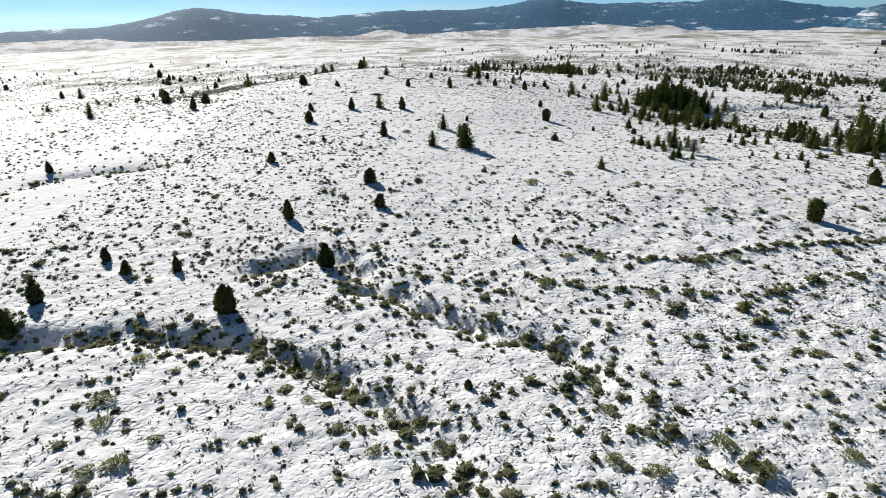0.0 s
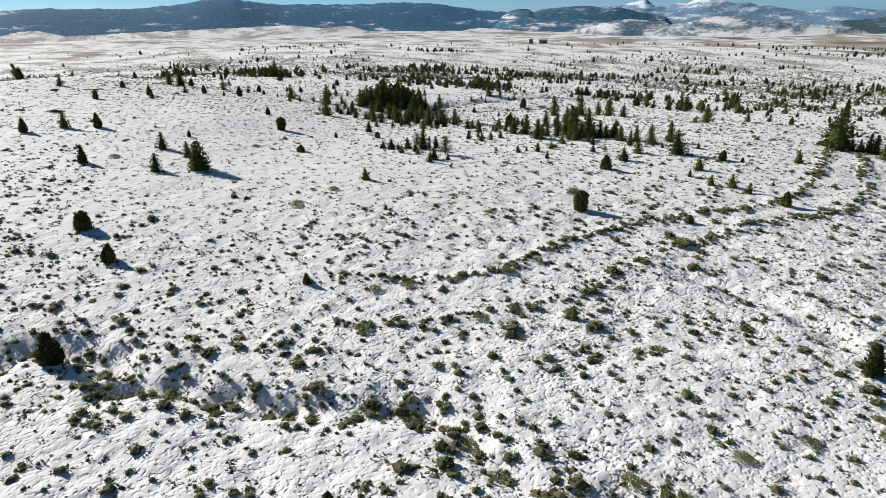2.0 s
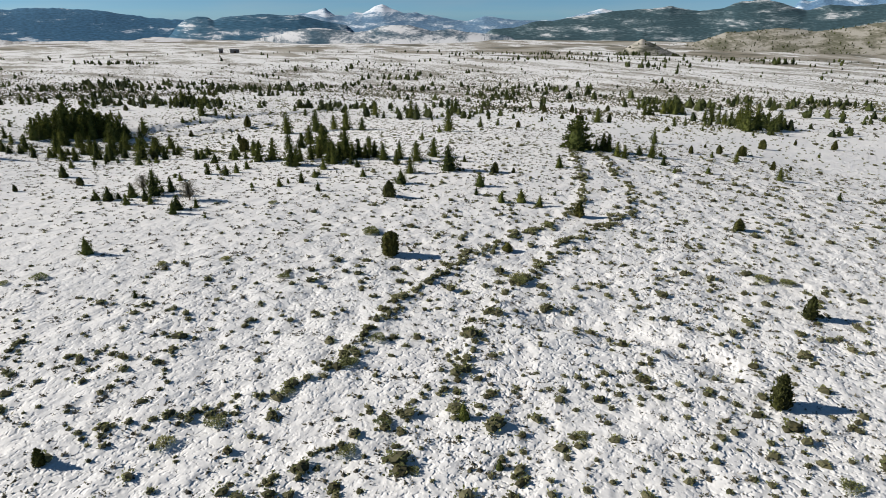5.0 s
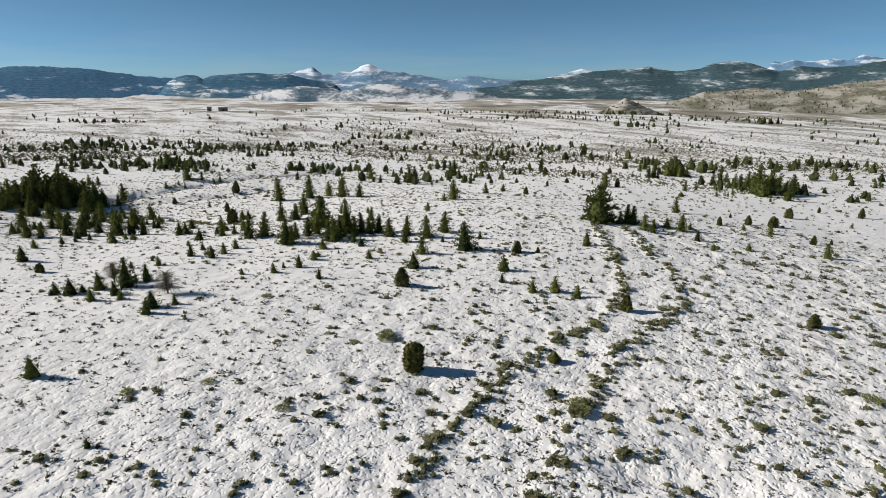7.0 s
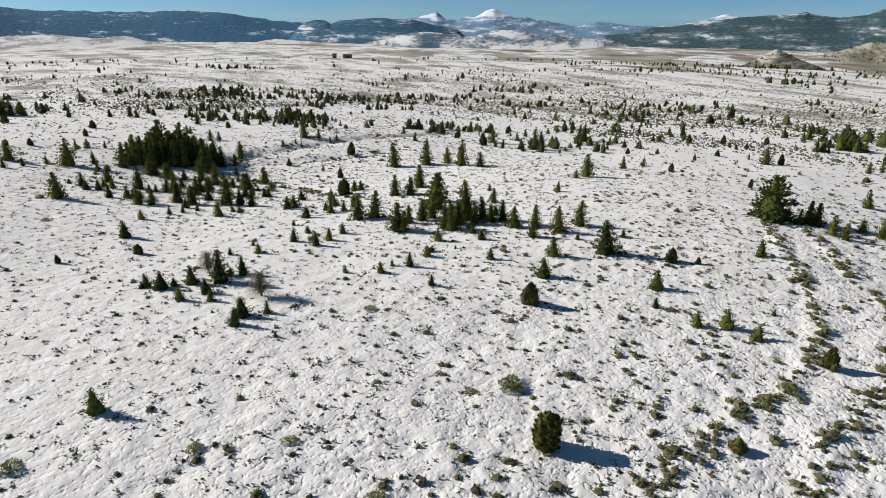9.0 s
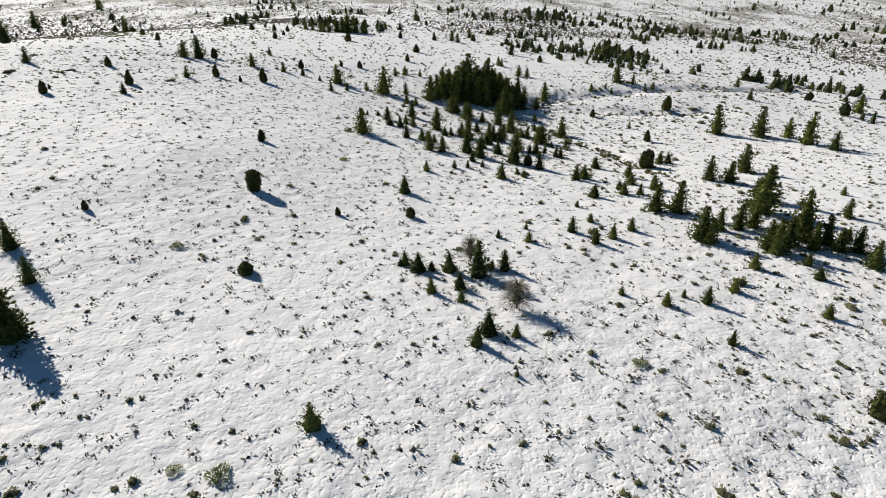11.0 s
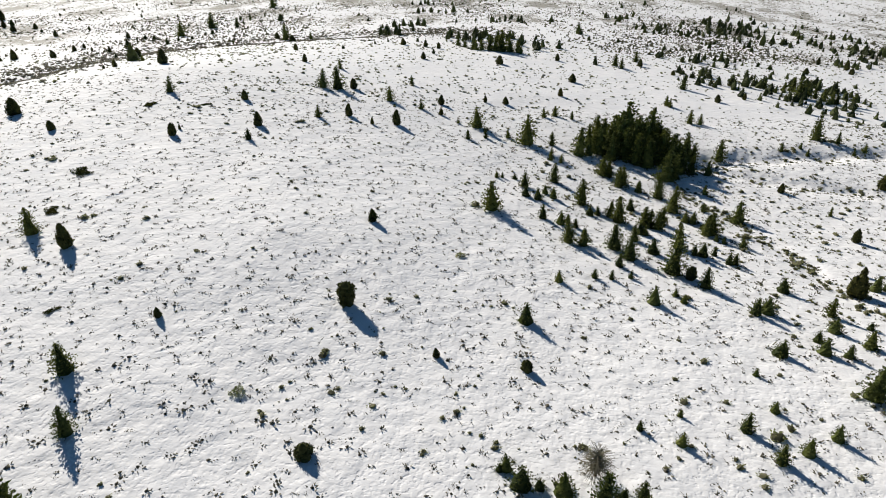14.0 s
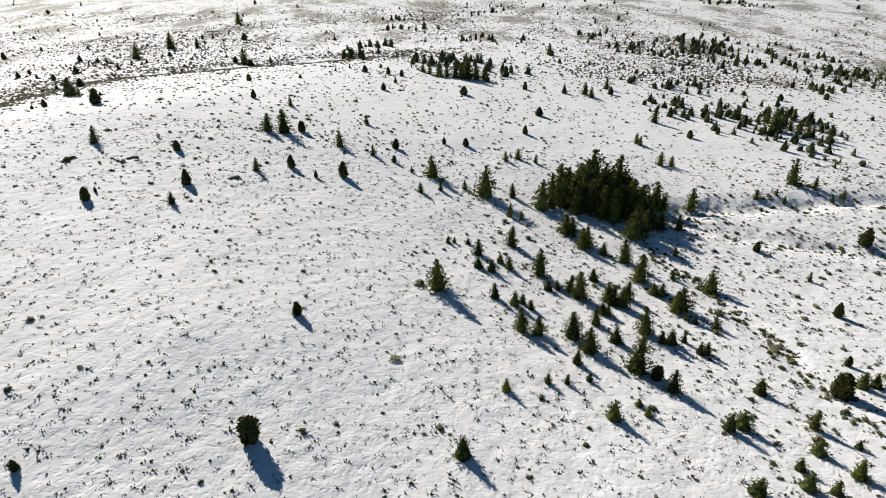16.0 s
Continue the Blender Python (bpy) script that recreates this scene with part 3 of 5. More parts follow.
def crown_pine(seed, ratio, whorls=21, arms=8, twice=2, spray=1.0, full=0.82):
    """A crown one unit high: whorls of branches that carry needle sprays."""
    r = np.random.default_rng(seed)
    base, way, size = [], [], []
    lean = r.normal(0, 0.02, 2)
    one_side = r.uniform(0, 6.28)
    for w in range(whorls):
        z = 0.04 + 0.93 * (w / (whorls - 1)) ** 0.95
        reach = 0.5 * ratio * (1 - z) ** full * (0.78 + 0.22 * min(1, z * 7)) + 0.012
        reach *= r.uniform(0.85, 1.1)
        for k in range(arms if z < 0.75 else arms - 3):
            a = r.uniform(0, 6.283)
            long = reach * r.uniform(0.62, 1.08) * (1 + 0.12 * math.cos(a - one_side))
            lift = -0.05 + 0.5 * z + r.normal(0, 0.1)
            out = np.array([math.cos(a), math.sin(a), lift])
            steps = max(3, int(6 * long / (0.5 * ratio)) + 1)
            for s in np.linspace(0.35, 1.0, steps):
                p = np.array([lean[0] * z, lean[1] * z, z]) + out * long * s + r.normal(0, 0.017, 3) + (0, 0, 0.05 * long * s * s)
                for _ in range(twice):
                    base.append(p)
                    way.append(out * 1.1 + r.normal(0, 0.40, 3) + (0, 0, 0.25))
                    size.append(spray * r.uniform(0.035, 0.068) * (1.1 - 0.35 * z))
    for _ in range(7):
        base.append((lean[0], lean[1], 0.93)), way.append(r.normal(0, 0.22, 3) + (0, 0, 1)), size.append(0.07)
    size = np.array(size)
    leaves = tufts(np.array(base), np.array(way), size, size * (0.32 if spray < 1.5 else 0.22), r)
    core = lumpy_core(lambda z: 0.5 * ratio * (0.50 if spray < 1.5 else 0.66) * (1 - z) ** 0.9 + 0.004, r)
    return mesh_from("crown_pine", *joined([leaves, core]), PINE)


def crown_juniper(seed, ratio, flat=0.0, count=800, stems=4, vase=False):
    """A dense crown one unit high, grown together from several upright leaders; flat gives a blunt, broad top."""
    r = np.random.default_rng(seed)
    turn = r.uniform(0, 6.283)
    leaders = [(0.0, 0.0, 1.0, 0.5 * ratio * (0.78 if flat < 0.5 else 0.7))]
    for k in range(stems):
        a, out = turn + k * 2.4 + r.uniform(-0.4, 0.4), 0.5 * ratio * r.uniform(0.30, 0.52)
        tall = r.uniform(0.86, 1.0) if flat > 0.5 else r.uniform(0.48, 0.90)
        leaders.append((out * math.cos(a), out * math.sin(a), tall, 0.5 * ratio * r.uniform(0.45, 0.62)))

    def girth(z):
        z = np.clip(z, 0, 1)
        if vase:
            return (0.62 + 0.42 * z) * np.minimum(1, ((1 - z) * 7) ** 0.6 + 0.05)
        point = np.sin(np.pi * np.clip(0.2 + 0.8 * z ** 0.8, 0, 1)) ** 0.85
        blunt = np.minimum(1, ((1 - z) * 9) ** 0.5) * (0.95 + 0.05 * z)
        return point * (1 - flat) + blunt * flat

    pieces = []
    share = np.array([w * w * t for _, _, t, w in leaders])
    for (lx, ly, tall, wide), part_of in zip(leaders, share / share.sum()):
        n = int(count * part_of)
        z, a = r.random(n) ** 0.85, r.uniform(0, 6.283, n)
        q = wide * girth(z) * r.uniform(0.72, 1.06, n)
        base = np.stack([lx + q * np.cos(a), ly + q * np.sin(a), 0.88 * tall * z], 1)
        way = np.stack([0.6 * np.cos(a) * (1 - 0.5 * z), 0.6 * np.sin(a) * (1 - 0.5 * z), np.full(n, 0.85)], 1) + r.normal(0, 0.28, (n, 3))
        size = r.uniform(0.055, 0.125, n)
        pieces.append(tufts(base, way, size, size * 0.26, r))
        v, f = lumpy_core(lambda t: float(girth(np.float64(t))) * wide * 0.84 + 0.003, r, 7, 8)
        pieces.append((v * (1, 1, tall) + (lx, ly, 0), f))
    return mesh_from("crown_juniper", *joined(pieces), JUNIPER)


def crown_mat(seed):
    """A ragged, low patch of sprays one unit wide and open in places."""
    r = np.random.default_rng(seed)
    spots = [(r.uniform(-0.34, 0.34), r.uniform(-0.17, 0.17), r.uniform(0.09, 0.17)) for _ in range(16)]
    n = 1100
    pick = np.array(spots)[r.integers(0, len(spots), n)]
    a, f = r.uniform(0, 6.283, n), np.sqrt(r.random(n))
    base = np.stack([pick[:, 0] + pick[:, 2] * f * np.cos(a), pick[:, 1] + pick[:, 2] * f * np.sin(a), 0.015 + 0.5 * pick[:, 2] * (1 - f * f) * r.random(n)], 1)
    way = np.stack([0.8 * f * np.cos(a), 0.8 * f * np.sin(a), np.full(n, 0.5)], 1) + r.normal(0, 0.3, (n, 3))
    size = r.uniform(0.03, 0.07, n)
    return mesh_from("crown_mat", *tufts(base, way, size, size * 0.3, r), JUNIPER)


def trunk_mesh(thick, tall):
    v, f = tube([(0, 0, -0.06), (0, 0, 0.02), (0.004, 0, tall * 0.5), (0, 0.004, tall)], [thick * 1.3, thick, thick * 0.6, thick * 0.12], 7)
    return mesh_from("trunk", v, f, BARK, True)


def tree_thing(name, label, crown, trunk):
    root = new(name)
    tagged(root, label, "tree")
    part("trunk", trunk, root)
    part("crown", crown, root)
    return root


def dead_tree(seed):
    """A bare, drooping tree: a short trunk and many thin curved twigs."""
    r = np.random.default_rng(seed)
    root = tagged(new("bare_tree"), "leafless grey-brown tree with fine drooping twigs in snow", "tree")
    part("trunk", trunk_mesh(0.035, 0.8), root)
    pieces = []
    for _ in range(380):
        a, z = r.uniform(0, 6.283), r.uniform(0.15, 0.85)
        p = np.array([0, 0, z])
        way = np.array([math.cos(a), math.sin(a), r.uniform(0.2, 1.1)])
        pts = [p]
        for s in range(4):
            p = p + way * 0.098 * (1.3 - 0.6 * z)
            way = way + (r.normal(0, 0.15), r.normal(0, 0.15), -0.33)
            pts.append(p)
        pieces.append(tube(pts, [0.010, 0.009, 0.007, 0.006, 0.004], 3))
    part("branchwork", mesh_from("branchwork", *joined(pieces), DEADWOOD), root)
    return root


PINE_LABELS = ["young dark green pine tree with open whorled branches in snow", "bushy green conifer tree standing in the snow",
               "slender conical conifer tree on the snowy slope"]
JUNIPER_LABELS = ["dense dark green juniper tree with a pointed top", "dark rounded juniper tree standing alone in snow", "narrow upright dark juniper tree in the snow"]
TRUNK = trunk_mesh(0.022, 0.9)
pines = [tree_thing("pine_tree", PINE_LABELS[k % 3], crown_pine(30 + k, ratio, 18, 12, 2, 1.12, 0.92), TRUNK) for k, ratio in enumerate((0.86, 1.0, 0.78, 0.94, 0.82))]
saplings = [tree_thing("pine_tree", "small bushy young pine tree in the snow", crown_pine(50 + k, ratio, 12, 8, 3, 1.5, 0.82), TRUNK) for k, ratio in enumerate((1.0, 1.18, 0.88, 1.08))]
broad = [tree_thing("pine_tree", "broad bushy dark green pine tree with heavy low branches", crown_pine(80 + k, ratio, 17, 15, 3, 1.6, 0.62), TRUNK) for k, ratio in enumerate((0.95, 0.90))]
pines_away = [tree_thing("pine_tree", PINE_LABELS[k % 3], crown_pine(40 + k, ratio, 16, 9, 2, 1.3, 0.92), TRUNK) for k, ratio in enumerate((0.82, 0.98, 0.70, 0.90))]
junipers = [tree_thing("juniper_tree", JUNIPER_LABELS[k % 3], crown_juniper(60 + k, ratio, flat), TRUNK)
            for k, (ratio, flat) in enumerate([(0.70, 0.05), (0.84, 0.2), (0.52, 0.0), (0.66, 0.1), (0.78, 0.15), (0.58, 0.0)])]
barrel = tree_thing("juniper_tree", "stout barrel-shaped dark juniper tree with a blunt top", crown_juniper(71, 0.56, 0.9, 1500, 6), TRUNK)
vase = tree_thing("juniper_tree", "bushy dark juniper tree broadest near its ragged top", crown_juniper(75, 0.58, 0.2, 1300, 6, True), TRUNK)
low_bush = tree_thing("juniper_bush", "low spreading dark green bush in the snow", crown_juniper(72, 1.25, 0.15, 1000, 6), TRUNK)
low_mat = tree_thing("juniper_mat", "low flat mat of dark juniper spreading over the snow", crown_mat(73), trunk_mesh(0.03, 0.06))
used = set()


def plant(kind, x, y, tall):
    """One tree of a kind at a place, its height in metres."""
    r = random.Random(int(x * 97 + y * 31))
    pool = {"pine": pines, "juniper": junipers, "broad": broad, "barrel": [barrel], "vase": [vase], "bush": [low_bush], "mat": [low_mat]}[kind]
    if kind == "pine" and (y > 150 or x > 105 or y > 118 and x > 58):
        pool = pines_away
    elif kind == "pine" and tall < 1.9:
        pool = saplings
    src = pool[r.randrange(len(pool))]
    wide = r.uniform(0.9, 1.15)
    z = float(ground_z(np.array([x]), np.array([y]))[0]) - 0.05
    m = Matrix.LocRotScale((x, y, z), Euler((r.uniform(-0.04, 0.04), r.uniform(-0.04, 0.04), r.uniform(0, 6.28))), (tall * wide, tall * wide, tall))
    if src.name in used:
        ob = copy_thing(src, m @ Matrix.Diagonal((1 / src.scale[0], 1 / src.scale[1], 1 / src.scale[2], 1)))
    else:
        used.add(src.name)
        ob = src
        ob.matrix_basis = m
    tagged(ob, group={"pine": "conifers on the snowfield", "broad": "conifers on the snowfield", "bush": "", "mat": ""}.get(kind, "junipers on the snowfield"))
    return ob


# trees: x, y, height, from south to north
PINES_A = [(-10.5, 36.4, 1.7), (19.5, 37.5, 0.6), (21.5, 41.0, 1.0), (89.3, 29.1, 1.1), (95.6, 37.0, 1.9), (99.9, 36.7, 0.6), (105.8, 44.9, 1.8), (126.2, 35.1, 1.0), (17.8, 67.1, 0.6), (54.7, 72.8, 1.8), (56.1, 59.4, 1.3), (56.5, 63.0, 0.9), (57.8, 55.5, 1.3), (57.8, 57.8, 1.6), (60.0, 64.8, 1.7), (62.7, 56.0, 0.6), (64.1, 72.3, 3.4), (69.7, 73.6, 1.0), (75.3, 61.6, 1.8), (85.6, 48.9, 0.9), (89.4, 57.6, 2.0), (89.9, 51.8, 1.6), (90.1, 45.5, 1.1), (90.6, 59.2, 2.3), (90.8, 62.8, 1.9), (91.0, 64.2, 1.8), (92.0, 62.2, 2.8), (92.3, 61.3, 2.8), (94.4, 55.1, 2.5), (94.8, 57.2, 1.6), (96.8, 54.4, 1.0), (104.7, 48.5, 1.1)]
PINES_B = [(111.3, 60.1, 2.7), (149.1, 61.0, 1.3), (151.0, 50.6, 1.1), (153.0, 68.6, 2.3), (156.3, 47.8, 3.7), (156.7, 59.1, 1.1), (157.7, 67.3, 2.1), (159.2, 53.4, 5.0), (163.3, 54.8, 6.3), (166.2, 52.6, 5.7), (166.4, 56.2, 4.7), (171.3, 48.4, 4.7), (171.6, 61.3, 3.7), (177.1, 65.7, 4.1), (177.1, 67.5, 3.2), (177.9, 52.1, 4.3), (178.4, 61.1, 3.2), (180.6, 59.7, 3.9), (186.4, 66.0, 2.7), (-19.5, 97.0, 1.0), (-2.3, 90.5, 2.2), (-0.7, 100.9, 2.3), (1.9, 95.5, 2.0), (19.3, 77.0, 1.5), (27.5, 92.8, 0.6), (27.9, 92.9, 1.2), (28.6, 91.7, 1.5), (28.7, 88.2, 1.2), (29.6, 91.5, 0.8), (29.8, 81.5, 1.4), (30.4, 86.6, 1.0), (30.9, 91.1, 1.7)]
PINES_C = [(30.9, 88.4, 1.3), (30.9, 82.5, 1.5), (31.1, 78.1, 0.5), (32.5, 81.7, 1.0), (32.8, 89.9, 2.9), (34.2, 90.8, 0.8), (35.1, 90.4, 1.7), (36.8, 96.2, 0.8), (39.0, 94.9, 1.0), (39.9, 97.5, 0.6), (42.1, 85.1, 0.7), (43.7, 96.2, 1.5), (44.4, 83.0, 1.1), (44.6, 93.5, 1.4), (45.7, 77.8, 1.1), (46.4, 83.8, 0.7), (46.6, 98.1, 0.9), (46.7, 94.2, 1.4), (47.3, 102.1, 0.7), (47.5, 82.6, 1.4), (49.3, 95.5, 1.3), (50.6, 83.6, 1.1), (50.7, 104.9, 1.5), (54.2, 83.3, 0.4), (54.4, 92.3, 3.1), (54.4, 99.6, 2.9), (54.4, 91.4, 2.4), (54.5, 78.9, 1.1), (54.8, 86.4, 1.4), (56.1, 104.8, 1.3), (56.3, 98.8, 3.3), (57.1, 93.6, 2.1)]
PINES_D = [(58.3, 83.5, 1.2), (58.6, 88.3, 3.2), (58.7, 89.2, 2.6), (59.0, 93.4, 2.5), (59.3, 85.7, 1.2), (59.6, 75.3, 2.0), (60.6, 89.2, 2.7), (60.7, 93.5, 2.8), (62.0, 87.9, 2.5), (62.8, 90.0, 4.5), (62.8, 80.3, 2.2), (63.9, 87.1, 2.2), (64.1, 83.9, 2.4), (64.1, 88.6, 2.7), (64.5, 96.9, 4.6), (65.3, 86.6, 2.4), (65.5, 76.5, 0.8), (66.0, 82.4, 2.5), (66.0, 79.3, 2.9), (66.7, 88.9, 1.3), (67.6, 99.8, 4.0), (69.6, 79.0, 2.8), (71.4, 93.2, 2.0), (77.2, 99.0, 1.1), (82.4, 91.0, 1.4), (93.9, 95.8, 1.4), (96.4, 95.5, 3.6), (110.6, 97.1, 2.2), (117.0, 96.7, 1.6), (143.7, 84.5, 3.5), (148.6, 89.4, 1.2), (182.1, 85.7, 3.3)]
PINES_E = [(183.6, 84.7, 3.7), (191.3, 83.1, 4.0), (191.6, 79.6, 3.6), (193.3, 81.5, 4.0), (193.4, 77.9, 3.2), (203.5, 94.9, 2.7), (-13.0, 119.9, 2.6), (30.9, 130.6, 3.3), (35.5, 115.3, 1.2), (36.6, 129.9, 1.7), (38.3, 124.3, 2.4), (38.4, 128.8, 1.6), (39.1, 116.5, 1.0), (39.3, 129.3, 1.1), (39.8, 123.8, 2.0), (40.0, 128.3, 1.1), (40.7, 116.5, 1.0), (42.3, 119.5, 1.4), (42.7, 117.0, 0.9), (42.7, 132.8, 1.2), (43.0, 123.7, 2.8), (43.3, 112.4, 1.8), (43.7, 133.0, 1.2), (44.0, 121.5, 2.5), (45.1, 132.9, 2.0), (45.8, 131.6, 3.2), (45.8, 113.9, 0.8), (46.0, 126.3, 1.9), (46.2, 112.8, 0.9), (47.0, 123.2, 1.7), (47.3, 128.4, 1.4), (47.4, 118.8, 3.6)]
PINES_F = [(47.8, 128.2, 1.2), (48.7, 131.2, 2.3), (49.1, 130.6, 2.3), (49.5, 116.0, 2.2), (50.0, 130.3, 2.2), (50.4, 125.0, 3.0), (51.1, 132.0, 2.1), (51.5, 123.4, 1.2), (51.9, 111.2, 1.7), (52.4, 123.3, 1.6), (53.1, 111.6, 1.7), (53.8, 123.7, 1.1), (54.5, 121.8, 1.4), (54.5, 105.4, 1.5), (54.5, 133.5, 1.5), (55.0, 107.1, 1.1), (55.2, 121.9, 1.3), (55.4, 133.3, 1.6), (55.5, 129.7, 2.6), (56.0, 128.1, 0.9), (56.4, 130.4, 2.6), (56.6, 127.5, 0.9), (57.0, 116.0, 1.5), (57.4, 108.7, 1.4), (58.4, 126.7, 1.4), (58.8, 106.3, 1.6), (58.9, 111.5, 1.9), (60.8, 109.1, 0.8), (31.4, 108.2, 1.8), (66.7, 116.8, 1.7), (67.3, 108.0, 3.0), (68.0, 116.9, 1.5), (69.0, 106.7, 2.6)]
PINES_G = [(74.5, 110.7, 3.5), (85.8, 130.1, 4.5), (90.9, 126.7, 4.6), (94.0, 120.7, 4.7), (94.5, 125.0, 3.1), (94.8, 116.8, 2.7), (120.4, 124.0, 4.4), (121.1, 123.0, 3.9), (144.6, 127.3, 4.4), (145.9, 129.5, 3.9), (-88.5, 154.6, 3.7), (-15.6, 164.6, 2.4), (0.8, 145.6, 1.5), (7.9, 157.9, 1.8), (28.9, 163.6, 1.0), (30.0, 156.4, 1.5), (31.9, 162.7, 3.2), (32.7, 141.9, 0.9), (32.8, 157.9, 1.4), (33.5, 142.1, 0.8), (35.1, 142.1, 0.8), (35.6, 136.2, 1.3), (36.0, 139.4, 1.9), (36.3, 159.1, 1.4), (37.0, 135.5, 1.5), (38.3, 137.7, 1.2), (39.1, 136.6, 1.5), (39.1, 157.5, 4.4), (40.4, 142.8, 2.6), (41.6, 151.4, 1.9), (42.5, 136.0, 3.3), (42.9, 150.6, 1.3)]
PINES_H = [(43.0, 158.0, 2.1), (46.5, 154.9, 4.2), (48.1, 155.5, 2.7), (48.2, 147.9, 2.8), (48.5, 135.8, 1.5), (49.0, 159.2, 3.6), (49.1, 147.7, 2.5), (49.3, 156.9, 3.2), (49.5, 144.1, 2.8), (50.0, 156.4, 4.3), (50.4, 145.2, 2.5), (50.7, 160.9, 4.5), (51.2, 154.4, 3.9), (51.4, 159.9, 4.4), (51.4, 156.8, 4.7), (51.8, 142.9, 1.6), (53.2, 160.4, 4.9), (53.3, 157.5, 6.3), (53.5, 155.1, 4.7), (53.9, 141.1, 3.0), (54.0, 136.5, 3.4), (54.2, 160.6, 4.9), (54.6, 153.2, 4.6), (55.2, 160.2, 7.0), (55.2, 156.6, 5.5), (56.1, 152.5, 4.6), (56.4, 157.6, 4.8), (56.7, 155.8, 5.5), (57.0, 161.0, 4.9), (57.4, 147.9, 4.4), (57.4, 154.0, 4.5), (57.6, 159.9, 4.9)]
PINES_I = [(58.3, 137.2, 1.2), (58.7, 153.9, 5.0), (58.8, 159.5, 6.7), (58.9, 148.8, 3.4), (59.2, 158.1, 5.2), (59.6, 158.0, 4.8), (59.6, 153.1, 5.0), (59.8, 156.1, 5.1), (60.5, 150.9, 3.8), (61.1, 156.1, 4.8), (61.2, 153.9, 3.9), (61.2, 143.5, 1.4), (61.9, 135.1, 2.8), (62.1, 154.1, 4.3), (62.1, 150.8, 2.7), (64.1, 158.2, 4.1), (64.6, 150.8, 2.3), (65.3, 157.9, 2.9), (69.6, 158.2, 3.5), (74.8, 137.1, 1.3), (80.3, 160.1, 1.5), (84.0, 161.1, 1.1), (84.3, 159.4, 1.3), (91.4, 163.3, 2.0), (91.8, 159.3, 1.3), (94.5, 160.7, 1.5), (107.0, 147.8, 2.1), (121.3, 136.9, 3.4), (-121.7, 190.8, 2.1), (-55.3, 177.2, 3.7), (6.2, 175.4, 2.9), (7.2, 192.2, 2.0)]
PINES_J = [(8.7, 175.8, 3.8), (17.8, 171.8, 2.4), (21.3, 185.5, 1.7), (23.1, 169.0, 1.7), (44.2, 172.1, 1.8), (46.4, 173.6, 1.8), (49.1, 172.0, 1.5), (70.3, 184.5, 2.0), (70.6, 173.5, 2.4), (70.6, 183.4, 1.8), (72.2, 172.8, 1.9), (88.8, 165.1, 4.2), (109.2, 194.1, 2.8), (110.5, 194.3, 2.4), (113.1, 192.7, 2.8), (117.1, 193.1, 1.1), (-36.2, 204.7, 1.3), (71.1, 223.0, 2.8), (71.8, 219.9, 2.5), (79.4, 199.7, 3.3), (100.7, 205.9, 1.7), (101.1, 201.8, 1.7), (104.0, 203.7, 2.1), (104.2, 198.2, 4.5), (105.4, 198.2, 3.4), (106.5, 204.6, 3.3), (108.2, 198.6, 2.3), (108.7, 196.3, 2.6), (113.2, 209.3, 2.1), (-143.1, 246.4, 4.2), (33.1, 241.9, 2.4), (34.8, 239.3, 2.3)]
PINES_K = [(36.9, 237.0, 2.4), (37.5, 235.4, 2.4), (39.0, 235.8, 2.7), (41.1, 235.0, 3.6), (42.5, 233.8, 3.8), (44.0, 233.8, 5.3), (46.2, 233.9, 3.6), (48.3, 233.4, 2.8), (48.8, 231.8, 2.1), (78.9, 231.2, 2.7), (-18.5, 266.8, 4.7), (-11.2, 269.1, 2.2), (-60.1, 294.7, 5.0), (76.4, 285.8, 3.8), (-57.1, 319.4, 5.8), (-47.6, 319.7, 3.5), (-51.2, 399.9, 5.6)]
JUNIPERS_A = [(-34.1, 42.1, 2.6), (-17.9, 44.2, 2.6), (1.0, 32.9, 0.8), (33.5, 27.4, 2.3), (47.2, 27.5, 2.0), (65.1, 36.2, 1.4), (103.2, 39.1, 1.5), (106.4, 37.1, 0.8), (127.5, 44.7, 2.0), (142.0, 34.1, 2.1), (142.2, 41.0, 1.3), (-35.0, 47.2, 2.5), (-33.2, 55.4, 1.5), (-29.7, 52.3, 1.5), (-25.1, 52.5, 1.6), (-17.5, 64.0, 2.4), (-11.4, 52.9, 2.5), (-9.7, 74.8, 2.0), (-7.7, 66.6, 1.7), (6.2, 55.1, 1.1), (49.4, 70.1, 2.1), (57.4, 50.5, 1.8), (66.8, 66.8, 1.6), (68.1, 64.7, 0.8), (105.6, 52.1, 1.5), (111.0, 48.8, 1.7), (112.2, 45.4, 1.9), (116.5, 52.4, 0.9), (-62.1, 94.2, 2.0), (-25.1, 86.5, 1.7), (-10.1, 98.2, 2.3), (24.1, 103.2, 0.9)]
